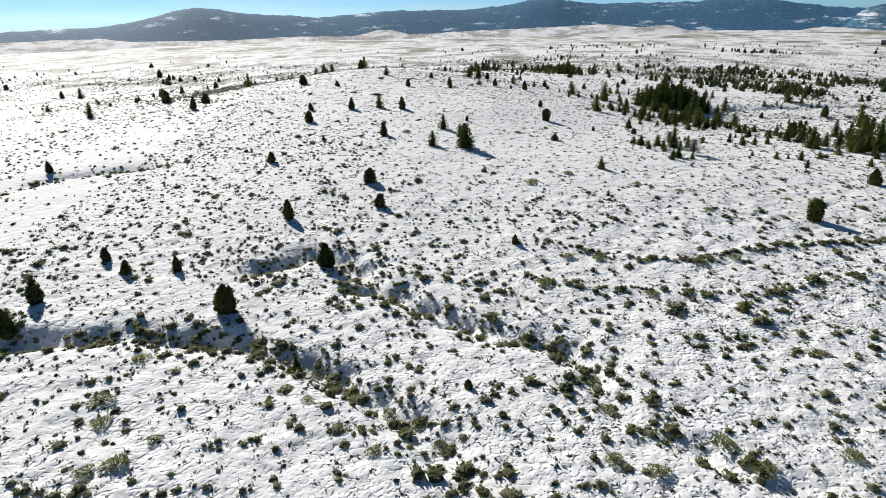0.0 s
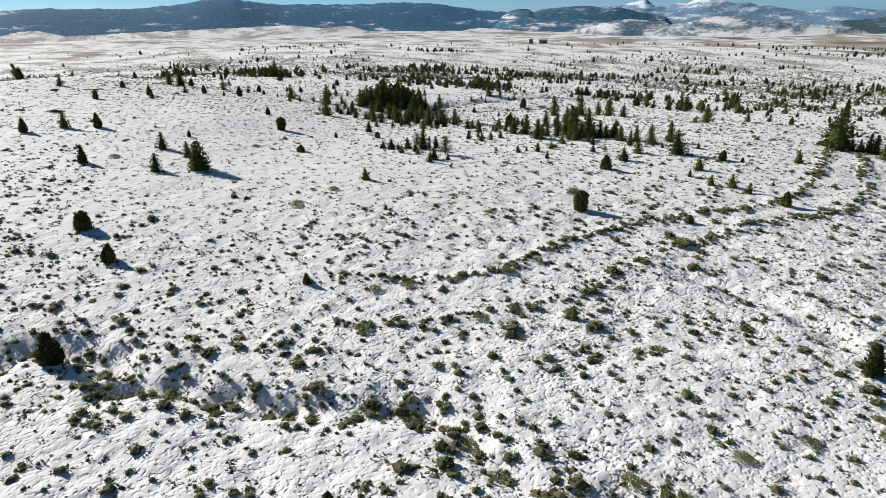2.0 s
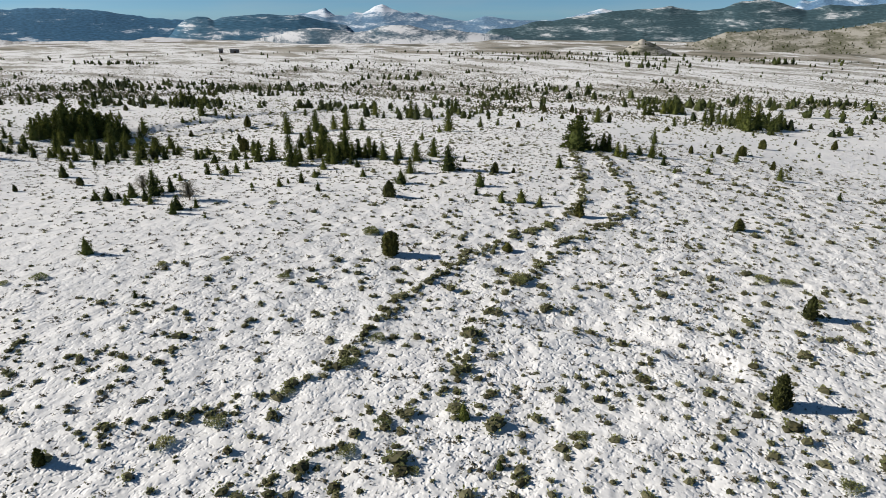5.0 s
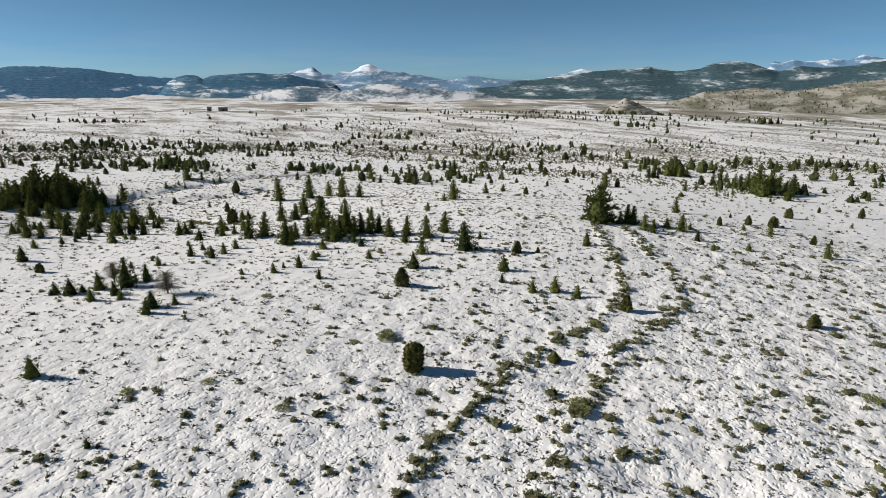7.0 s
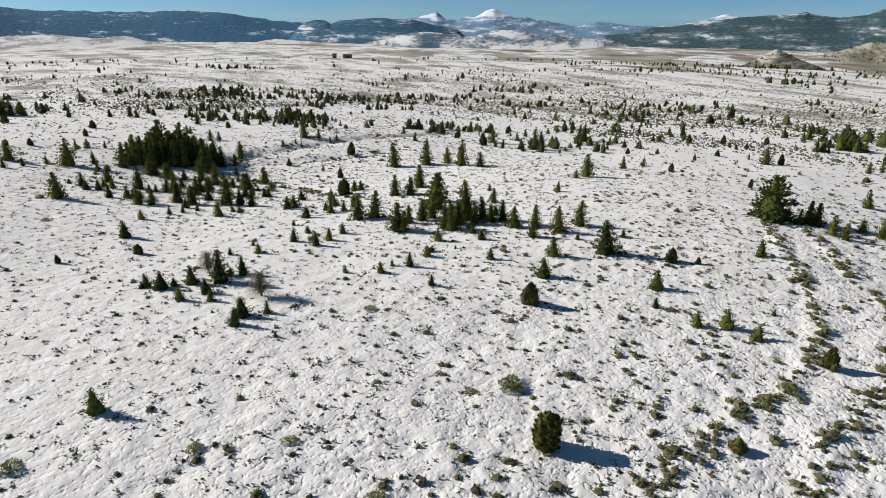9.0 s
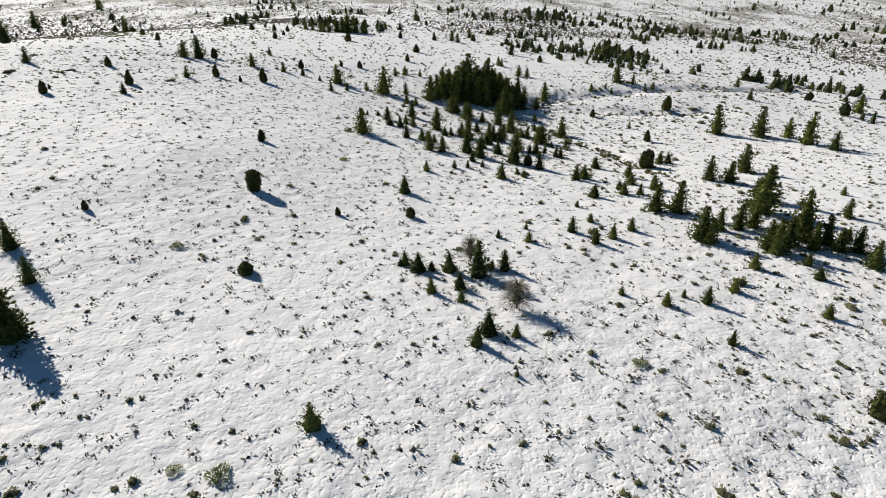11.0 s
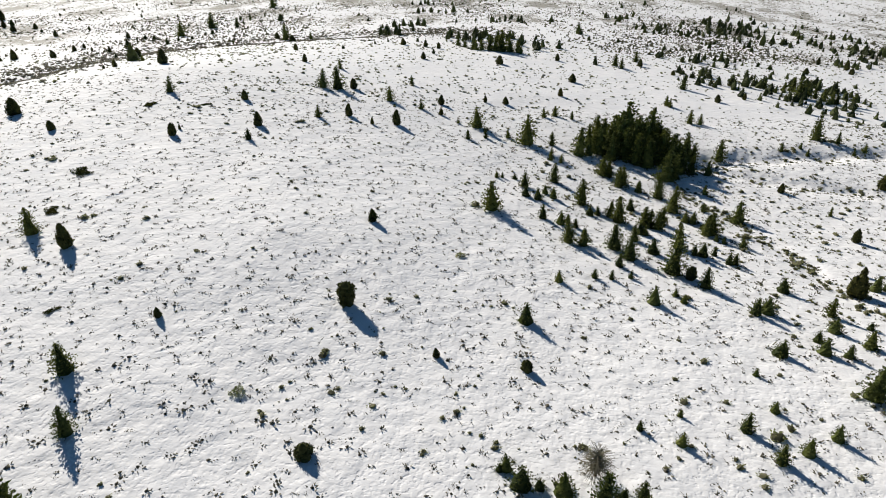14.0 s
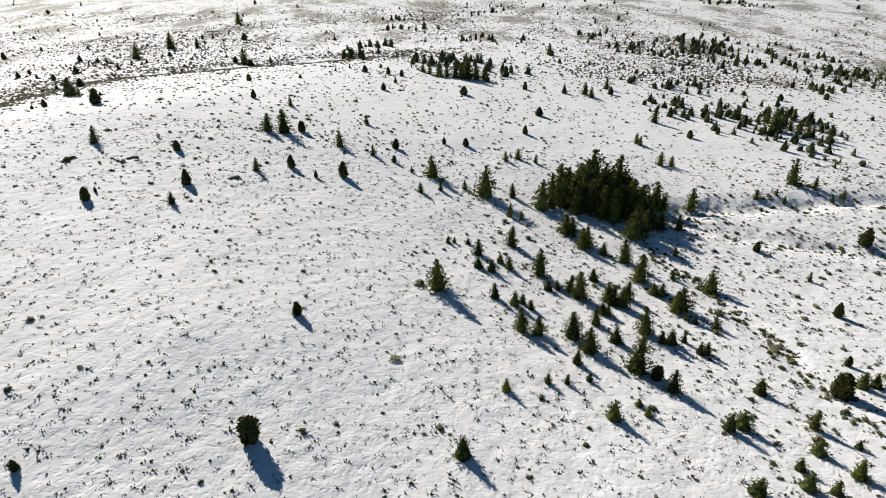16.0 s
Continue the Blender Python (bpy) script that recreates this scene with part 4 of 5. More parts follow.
JUNIPERS_B = [(30.5, 102.0, 1.1), (109.1, 75.0, 1.5), (114.7, 90.2, 1.7), (134.9, 95.0, 1.4), (146.0, 82.3, 2.4), (147.2, 95.5, 1.4), (165.5, 98.5, 1.4), (170.6, 97.9, 1.4), (173.5, 104.7, 2.6), (185.7, 98.4, 2.0), (-26.7, 122.8, 1.6), (-24.7, 111.6, 2.2), (-18.2, 119.6, 2.3), (-8.4, 117.0, 2.5), (3.3, 106.8, 1.0), (18.2, 123.6, 1.5), (48.8, 117.7, 1.5), (64.1, 115.8, 2.6), (67.9, 120.3, 1.2), (73.0, 129.2, 1.9), (132.0, 108.3, 1.4), (168.8, 111.6, 2.4), (-58.2, 152.1, 2.6), (-57.5, 142.3, 3.0), (-35.4, 157.2, 2.6), (-25.5, 148.2, 1.4), (-8.9, 145.8, 1.8), (-8.7, 148.0, 0.8), (-3.9, 163.1, 1.6), (0.6, 151.7, 2.1)]
JUNIPERS_C = [(12.1, 160.6, 2.1), (15.8, 157.7, 1.2), (19.4, 158.9, 2.5), (72.3, 144.6, 1.5), (87.2, 145.2, 2.8), (-74.1, 166.3, 3.5), (-37.3, 189.7, 0.8), (-35.5, 190.5, 1.5), (-24.8, 187.0, 2.9), (11.2, 177.6, 2.0), (26.3, 167.0, 1.3), (26.5, 173.5, 1.8), (34.6, 178.1, 1.4), (38.3, 178.3, 1.5), (50.1, 187.1, 1.8), (82.4, 189.1, 1.7), (89.7, 192.7, 1.6), (-7.0, 222.4, 1.7), (-0.5, 197.5, 1.8), (23.6, 215.7, 1.8), (41.4, 215.1, 2.2), (55.5, 201.0, 2.0), (78.0, 224.9, 2.0), (83.0, 215.3, 1.2), (92.9, 206.1, 2.1), (-153.8, 252.0, 3.2), (-90.1, 247.9, 2.9), (-77.1, 244.0, 2.1), (-63.9, 248.9, 1.8), (-47.2, 227.9, 2.2), (18.3, 239.0, 1.9), (24.3, 236.8, 2.0)]
JUNIPERS_D = [(27.6, 234.4, 1.7), (57.0, 225.1, 1.9), (124.8, 231.0, 1.8), (139.4, 249.8, 2.3), (140.5, 235.6, 1.9), (143.6, 242.9, 3.0), (-80.9, 268.6, 1.6), (-80.5, 261.9, 1.9), (-73.6, 258.4, 1.4), (-21.9, 270.6, 2.1), (-15.9, 263.8, 2.3), (-109.8, 306.8, 2.5), (-78.5, 294.7, 2.3), (-220.6, 317.2, 2.7), (-147.4, 338.8, 3.7), (-136.6, 326.7, 2.6), (-131.7, 333.4, 2.5), (-164.8, 366.7, 4.9)]
PINE_STANDS = [PINES_A, PINES_B, PINES_C, PINES_D, PINES_E, PINES_F, PINES_G, PINES_H, PINES_I, PINES_J, PINES_K]
JUNIPER_STANDS = [JUNIPERS_A, JUNIPERS_B, JUNIPERS_C, JUNIPERS_D]
BARRELS = [(36.1, 58.7, 2.3)]
VASES = [(17.1, 109.0, 2.2)]
BROAD_PINES = [(2.4, 89.0, 3.4), (90.0, 65.8, 5.2)]
BUSHES = [(16.2, 93.8, 1.1), (44.1, 51.5, 0.9), (139.4, 66.2, 1.1)]
BARE_TREES = [(33.8, 84.8, 2.5), (33.0, 92.4, 2.2)]
# low juniper mats: x, y, width
MATS = [(-14.8, 133.8, 2.7), (-13.3, 124.3, 2.3), (-16.2, 158.0, 2.6), (-8.6, 159.3, 1.8), (-5.0, 107.8, 1.4)]
# groves: x, y, half length, direction in degrees, trees, tallest
GROVES_A = [(149, 250, 5, -52, 10, 3.6), (104, 206, 8, -52, 16, 3.6), (142, 314, 8, -52, 9, 3.6), (113, 309, 9, -52, 9, 3.6), (214, 259, 8, -52, 8, 3.6), (241, 247, 9, -52, 8, 3.6), (294, 266, 12, -52, 14, 3.6), (334, 242, 7, -52, 8, 3.6), (112, 205, 9, -52, 18, 3.6), (132, 162, 10, -52, 18, 3.6), (260, 157, 5, -52, 8, 3.6), (227, 90, 7, -52, 10, 3.6), (413, 153, 6, -52, 5, 3.6), (251, 73, 4, -52, 8, 3.6), (240, 332, 5, -52, 5, 3.6)]
GROVES_B = [(166, 227, 7, -52, 8, 3.6), (163, 146, 3, -52, 7, 3.6), (213, 155, 5, -52, 6, 3.6), (48, 262, 9, 1, 14, 3.6), (32, 405, 9, 1, 8, 3.6), (161, 339, 24, 1, 18, 3.6), (173, 280, 11, 1, 12, 3.6), (104, 205, 14, 1, 14, 3.6), (85, 215, 6, 1, 6, 3.6), (55, 329, 18, -2, 18, 3.6), (152, 335, 12, -2, 16, 3.6), (176, 306, 12, -2, 12, 3.6), (172, 272, 6, -2, 7, 3.6), (112, 352, 8, -2, 7, 3.6), (106, 238, 8, -2, 12, 3.6)]
GROVES_C = [(19, 301, 6, -2, 8, 3.6), (15, 269, 4, -2, 8, 3.6), (236, 483, 21, -55, 14, 3.6), (502, 247, 32, -55, 18, 3.6), (495, 179, 19, -55, 10, 3.6), (446, 313, 14, -55, 7, 3.6), (557, 113, 15, -55, 8, 3.6), (258, 49, 14, -55, 16, 3.6), (209, 33, 6, -55, 6, 3.6), (175, 58, 12, -55, 14, 3.6), (173, 46, 13, -55, 16, 3.6), (220, 82, 6, -55, 6, 3.6), (195, 84, 5, -55, 8, 3.6), (220, 39, 10, -55, 10, 3.6), (234, 498, 28, -54, 26, 3.8)]
GROVES_D = [(145, 292, 32, -54, 50, 3.4), (181, 268, 18, -54, 28, 3.7), (216, 271, 13, -54, 24, 2.9), (274, 263, 13, -54, 14, 5.1), (88, 209, 13, -54, 14, 2.8), (105, 185, 12, -54, 32, 2.8), (131, 154, 13, -54, 18, 2.5), (228, 228, 27, -54, 20, 3.5), (251, 189, 20, -54, 20, 3.4), (274, 161, 16, -54, 16, 4.0), (499, 236, 56, -54, 45, 3.9), (542, 155, 40, -54, 26, 4.0), (438, 301, 46, -54, 18, 3.7), (437, 163, 18, -54, 14, 5.3), (532, 106, 10, -54, 8, 6.8)]
GROVES_E = [(196, 146, 9, -54, 12, 3.0), (248, 56, 19, -54, 26, 4.4), (45, 251, 14, -39, 36, 3.5), (31, 368, 8, -39, 10, 3.9), (154, 319, 13, -39, 20, 3.8), (109, 217, 16, -39, 18, 2.8), (177, 260, 21, -39, 20, 3.6), (128, 316, 30, -39, 22, 3.6), (129, 122, 16, -39, 36, 3.2), (135, 162, 7, -39, 12, 2.6), (523, 341, 43, -39, 30, 4.0), (557, 281, 45, -39, 34, 4.5), (601, 222, 29, -39, 22, 5.3), (261, 158, 8, -39, 12, 3.6), (213, 88, 14, -39, 22, 5.1)]
GROVES_F = [(229, 165, 10, -39, 10, 3.6)]
GROVES = [*GROVES_A, *GROVES_B, *GROVES_C, *GROVES_D, *GROVES_E, *GROVES_F]
# large sagebrush: x, y, width
SAGE_SOUTH = [(-21.9, 32.8, 2.3), (-20.8, 30.6, 1.8), (-18.1, 26.9, 2.1), (-19.5, 26.3, 1.8), (-16.9, 29.0, 1.3), (-11.2, 31.8, 1.2), (-10.5, 33.4, 1.3), (-8.8, 32.0, 1.2), (8.9, 33.7, 1.7), (9.1, 30.9, 1.4), (8.2, 25.9, 1.6), (10.2, 25.0, 1.6), (14.3, 27.1, 2.0), (15.4, 25.1, 2.0), (20.3, 25.8, 1.6), (-21.7, 37.7, 1.8), (-3.8, 31.6, 1.6), (-2.0, 30.4, 1.7), (-3.4, 30.5, 1.4), (-4.3, 27.3, 1.3), (0.5, 25.8, 1.4), (-0.7, 28.5, 1.3), (-9.2, 36.6, 1.4), (-14.4, 39.9, 1.7), (5.3, 39.2, 1.2), (18.4, 44.0, 1.4), (15.7, 44.1, 1.5), (13.1, 51.1, 1.7), (10.6, 51.8, 1.5), (7.7, 46.5, 1.9), (52.5, 31.6, 2.2)]
SAGE_NORTH = [(53.1, 29.9, 2.0), (24.4, 25.1, 1.5), (28.4, 23.4, 1.6), (38.2, 47.0, 2.2), (21.3, 49.4, 1.8), (24.6, 49.9, 1.7), (17.1, 50.1, 1.3), (16.7, 40.7, 1.0), (24.0, 35.3, 1.4), (38.8, 63.3, 2.0), (38.9, 47.5, 2.3), (26.9, 61.8, 1.5), (51.9, 51.5, 2.0), (46.7, 52.5, 1.1), (39.1, 63.6, 2.3), (26.0, 67.9, 1.3), (36.5, 67.4, 0.9), (38.7, 77.3, 1.4), (14.8, 75.0, 1.8), (22.0, 70.6, 1.3), (36.7, 64.8, 1.1), (12.7, 75.9, 1.1), (11.1, 99.0, 1.6), (26.7, 118.4, 1.5), (-6.6, 99.3, 2.0), (9.8, 72.2, 2.3)]

for kind, stands in (("pine", PINE_STANDS), ("juniper", JUNIPER_STANDS)):
    for stand in stands:
        for x, y, tall in stand:
            plant(kind, x, y, tall)
for x, y, tall in BARRELS:
    plant("barrel", x, y, tall)
for x, y, tall in VASES:
    plant("vase", x, y, tall)
for x, y, tall in BROAD_PINES:
    plant("broad", x, y, tall)
for x, y, tall in BUSHES:
    plant("bush", x, y, tall)
for x, y, wide in MATS:
    plant("mat", x, y, wide)
for n, (x, y, tall) in enumerate(BARE_TREES):
    ob = dead_tree(90 + n)
    ob.matrix_basis = Matrix.LocRotScale((x, y, float(land(x, y)) - 0.05), None, (tall, tall, tall))


# ---- single large sagebrush ----
def sage_bush(seed):
    r = np.random.default_rng(seed)
    root = tagged(new("sagebrush_bush"), "large grey-green sagebrush bush standing out of the snow", "sagebrush", "large sagebrush on the slope")
    stems = []
    for _ in range(14):
        a, f = r.uniform(0, 6.283), r.uniform(0.2, 0.8)
        stems.append(tube([(0, 0, -0.08), (0.22 * f * math.cos(a), 0.22 * f * math.sin(a), 0.18), (0.42 * f * math.cos(a), 0.42 * f * math.sin(a), 0.42)], [0.022, 0.016, 0.006], 4))
    part("stems", mesh_from("stems", *joined(stems), DEADWOOD), root)
    n = 420
    a, f, z = r.uniform(0, 6.283, n), np.sqrt(r.random(n)), r.random(n)
    lobe = 1 + 0.25 * np.sin(3 * a + r.uniform(0, 6)) * r.uniform(0.5, 1)
    base = np.stack([0.46 * f * lobe * np.cos(a), 0.46 * f * lobe * np.sin(a), 0.06 + 0.42 * z * (1 - 0.6 * f * f)], 1)
    way = np.stack([0.7 * f * np.cos(a), 0.7 * f * np.sin(a), 0.8 + 0 * f], 1) + r.normal(0, 0.3, (n, 3))
    size = r.uniform(0.09, 0.19, n)
    part("foliage", mesh_from("sage_foliage", *tufts(base, way, size, size * 0.2, r), SAGE), root)
    return root


sages = [sage_bush(200 + k) for k in range(4)]
for n, (x, y, wide) in enumerate([*SAGE_SOUTH, *SAGE_NORTH]):
    src = sages[n % 4]
    z = float(ground_z(np.array([x]), np.array([y]))[0])
    m = Matrix.LocRotScale((x, y, z), Euler((0, 0, n * 1.7)), (wide * 0.70, wide * 0.60, wide * 0.36))
    if n < 4:
        src.matrix_basis = m
    else:
        copy_thing(src, m @ Matrix.Diagonal((1 / src.scale[0], 1 / src.scale[1], 1 / src.scale[2], 1)))


# ---- far woods ----
def bands(x, y):
    """0..1: the belts of brush and trees that follow the contours of the flats."""
    d, a = np.hypot(x - 10, y - 120), np.arctan2(x - 10, y - 120)
    u = d * 0.024 + 1.2 * value_noise(x * 0.008, y * 0.008, 41)
    k = 0.6 * value_noise(u, a * 3.2, 42) + 0.4 * value_noise(u * 2.3, a * 7, 43)
    return np.clip(0.42 + 1.3 * k, 0, 1)


def far_tree_form(seed, round_top, sprays, sides=6):
    """A conifer one unit high for the distance: a ragged body in tiers and some sprays."""
    r = np.random.default_rng(seed)
    half = r.uniform(0.30, 0.40) if round_top else r.uniform(0.34, 0.46)
    levels = (0.02, 0.2, 0.45, 0.7, 0.87)

    def girth(t):
        return half * (np.sin(np.pi * (0.22 + 0.78 * t ** 0.9)) ** 0.8 if round_top else (1 - t) ** 1.0 * (0.8 + 0.2 * np.minimum(1, t * 6)) + 0.01)

    v = []
    for z in levels:
        a = (np.arange(sides) + r.uniform(-0.35, 0.35, sides)) * 2 * np.pi / sides
        q = girth(np.float64(z)) * r.uniform(0.5, 0.95, sides)
        v.append(np.stack([q * np.cos(a), q * np.sin(a), z + r.uniform(-0.08, 0.08, sides)], 1))
    v = np.concatenate([*v, [(r.uniform(-0.02, 0.02), r.uniform(-0.02, 0.02), 1.0)]])
    f = []
    for i in range(len(levels) - 1):
        for j in range(sides):
            a, b = i * sides + j, i * sides + (j + 1) % sides
            f += [(a, b, b + sides), (a, b + sides, a + sides)]
    top = (len(levels) - 1) * sides
    f += [(top + j, top + (j + 1) % sides, top + sides) for j in range(sides)]
    t, a = r.random(sprays) ** 1.1, r.uniform(0, 6.283, sprays)
    q = girth(t) * r.uniform(0.7, 0.95, sprays)
    base = np.stack([q * np.cos(a), q * np.sin(a), 0.92 * t], 1)
    way = np.stack([np.cos(a), np.sin(a), np.full(sprays, 0.9 if round_top else 0.35)], 1) + r.normal(0, 0.25, (sprays, 3))
    size = r.uniform(0.11, 0.2, sprays)
    return (v, np.array(f)), tufts(base, way, size, size * 0.3, r)


def far_woods():
    """Trees too far off to pick apart, joined into one mesh."""
    r = np.random.default_rng(5)
    n = 60000
    az, d = r.uniform(-48, 112, n), np.sqrt(r.uniform(150 ** 2, 660 ** 2, n))
    x, y = 5 + d * np.sin(np.radians(az)), 37 + d * np.cos(np.radians(az))
    dense = 0.34 * bands(x, y) ** 3 + 0.03 + 0.07 * np.clip(value_noise(x * 0.018, y * 0.018, 21), 0, 1)
    dense = np.where(az < 8, dense * 0.35, dense) * np.clip(1.25 - d / 900, 0.3, 1)
    keep = (r.random(n) < dense * 0.40) & ((x - 40) ** 2 + (y - 120) ** 2 > 105 ** 2)
    spots = [(a, b, h) for a, b, h in zip(x[keep], y[keep], np.minimum(4.6, r.lognormal(0.42, 0.45, keep.sum())))]
    for cx, cy, half, turn, count, tallest in GROVES:
        for _ in range(count):
            s, w = r.uniform(-1, 1) * half * 1.2, r.normal(0, half * 0.25 + 2.0)
            c, q = math.cos(radians(turn)), math.sin(radians(turn))
            spots.append((cx + c * s - q * w, cy + q * s + c * w, tallest * r.uniform(0.35, 1.0)))
    spots = [(a, b, float(land(a, b)), h) for a, b, h in spots]
    for hill, count, tall in ((shrubby, 620, 4.5), (knoll, 130, 3.0)):
        v = hill.data.vertices
        for i in r.integers(0, len(v), count):
            spots.append((v[int(i)].co.x + r.uniform(-1, 1), v[int(i)].co.y, v[int(i)].co.z, tall * r.uniform(0.5, 1.3)))
    x, y, z, h = np.array(spots).T
    z, d = z - 0.1, np.hypot(x - 15, y - 50)
    bodies, sprays = [], []
    near = [far_tree_form(500 + k, k % 5 > 3, 26) for k in range(15)]
    away = [far_tree_form(530 + k, k % 5 > 2, 10, 5) for k in range(10)]
    for forms, where in ((near, d < 260), (away, d >= 260)):
        b, s = strewn(forms, x[where], y[where], z[where], h[where] * r.uniform(0.95, 1.4, where.sum()), 0.84 * h[where], r)
        bodies += b
        sprays += s
    return stuff("far_woods", "distant scattered dark conifers and groves on the snowy flats", "trees", bodies, sprays, FAR_TREE, FAR_TREE)


# ---- brush ----
def shrub_form(seed, sides, blades, spray=0.17, thin=0.2):
    """A shrub one unit wide and high: a knobbly dome, and sprays that stand out of it all round."""
    r = np.random.default_rng(seed)
    skew = r.uniform(0, 6.283)
    levels = ((0.0, 0.27), (0.26, 0.31), (0.46, 0.19))
    v = []
    for z, rad in levels:
        a = (np.arange(sides) + r.uniform(-0.3, 0.3, sides)) * 2 * np.pi / sides
        q = rad * r.uniform(0.7, 1.15, sides) * (1 + 0.18 * np.cos(2 * a - skew))
        v.append(np.stack([q * np.cos(a), q * np.sin(a), z + r.uniform(-0.09, 0.09, sides) * (z > 0)], 1))
    v = np.concatenate([*v, [(r.uniform(-0.1, 0.1), r.uniform(-0.1, 0.1), 0.55)]])
    f = []
    for i in range(len(levels) - 1):
        for j in range(sides):
            a, b = i * sides + j, i * sides + (j + 1) % sides
            f += [(a, b, b + sides), (a, b + sides, a + sides)]
    f += [(2 * sides + j, 2 * sides + (j + 1) % sides, 3 * sides) for j in range(sides)]
    a, t = r.uniform(0, 6.283, blades), r.uniform(0.02, 1, blades) ** 0.8
    q = 0.36 * np.sqrt(np.clip(1 - t * t, 0.02, 1)) * r.uniform(0.55, 1.15, blades) * (1 + 0.18 * np.cos(2 * a - skew))
    base = np.stack([q * np.cos(a), q * np.sin(a), 0.55 * t], 1)
    way = np.stack([np.cos(a) * (1.1 - 0.7 * t), np.sin(a) * (1.1 - 0.7 * t), 0.45 + 0.9 * t], 1) + r.normal(0, 0.35, (blades, 3))
    size = spray * r.uniform(0.7, 1.5, blades)
    return (v, np.array(f)), tufts(base, way, size, size * thin * 1.4, r)


def tussock_form(seed, blades):
    """A tuft of dry stems one unit wide and high, fanning out of a small crown."""
    r = np.random.default_rng(seed)
    a = np.arange(5) * 2 * np.pi / 5 + r.uniform(0, 1)
    q = r.uniform(0.12, 0.34, 5)
    core = np.concatenate([np.stack([q * np.cos(a), q * np.sin(a), np.zeros(5)], 1), [(r.uniform(-0.1, 0.1), r.uniform(-0.1, 0.1), 0.4)]])
    a, f = r.uniform(0, 6.283, blades), r.uniform(0, 1, blades)
    base = np.stack([0.34 * f * np.cos(a), 0.34 * f * np.sin(a), 0.10 + 0 * f], 1)
    way = np.stack([f * np.cos(a), f * np.sin(a), 0.75 + 0 * f], 1) + r.normal(0, 0.2, (blades, 3))
    size = r.uniform(0.22, 0.46, blades)
    return (core, np.array([(j, (j + 1) % 5, 5) for j in range(5)])), tufts(base, way, size, size * 0.22, r)


def mound_form(seed):
    """A bush far off: a knobbly little pyramid."""
    r = np.random.default_rng(seed)
    a = np.arange(5) * 2 * np.pi / 5 + r.uniform(-0.3, 0.3, 5)
    q = r.uniform(0.3, 0.55, 5)
    v = np.concatenate([np.stack([q * np.cos(a), q * np.sin(a), np.zeros(5)], 1), [(r.uniform(-0.2, 0.2), r.uniform(-0.2, 0.2), r.uniform(0.7, 1.0))]])
    return (v, np.array([(j, (j + 1) % 5, 5) for j in range(5)])), None


def strewn(forms, x, y, z, wide, tall, r):
    """Every form set down at its share of the places, turned and scaled: bodies and sprays apart."""
    bodies, sprays = [], []
    pick, spin = r.integers(0, len(forms), len(x)), r.uniform(0, 6.283, len(x))
    slim = r.uniform(0.65, 1.0, len(x))
    for k, form in enumerate(forms):
        i = np.nonzero(pick == k)[0]
        if not len(i):
            continue
        c, q = np.cos(spin[i])[:, None], np.sin(spin[i])[:, None]
        for (v, f), out in zip([p for p in form if p is not None], (bodies, sprays)):
            px, py = v[None, :, 0] * wide[i, None], v[None, :, 1] * (wide * slim)[i, None]
            at = np.stack([x[i, None] + c * px - q * py, y[i, None] + q * px + c * py, z[i, None] + v[None, :, 2] * tall[i, None]], 2)
            out.append((at.reshape(-1, 3), (f[None] + (np.arange(len(i)) * len(v))[:, None, None]).reshape(-1, 3)))
    return bodies, sprays


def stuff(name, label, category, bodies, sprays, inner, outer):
    """One mesh of many plants: bodies of one material, sprays of another."""
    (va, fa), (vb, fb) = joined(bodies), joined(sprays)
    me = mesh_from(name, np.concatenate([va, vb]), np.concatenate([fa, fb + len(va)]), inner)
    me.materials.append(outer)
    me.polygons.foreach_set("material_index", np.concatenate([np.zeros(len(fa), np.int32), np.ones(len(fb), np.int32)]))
    return tagged(new(name, me), label, category, kind="stuff")


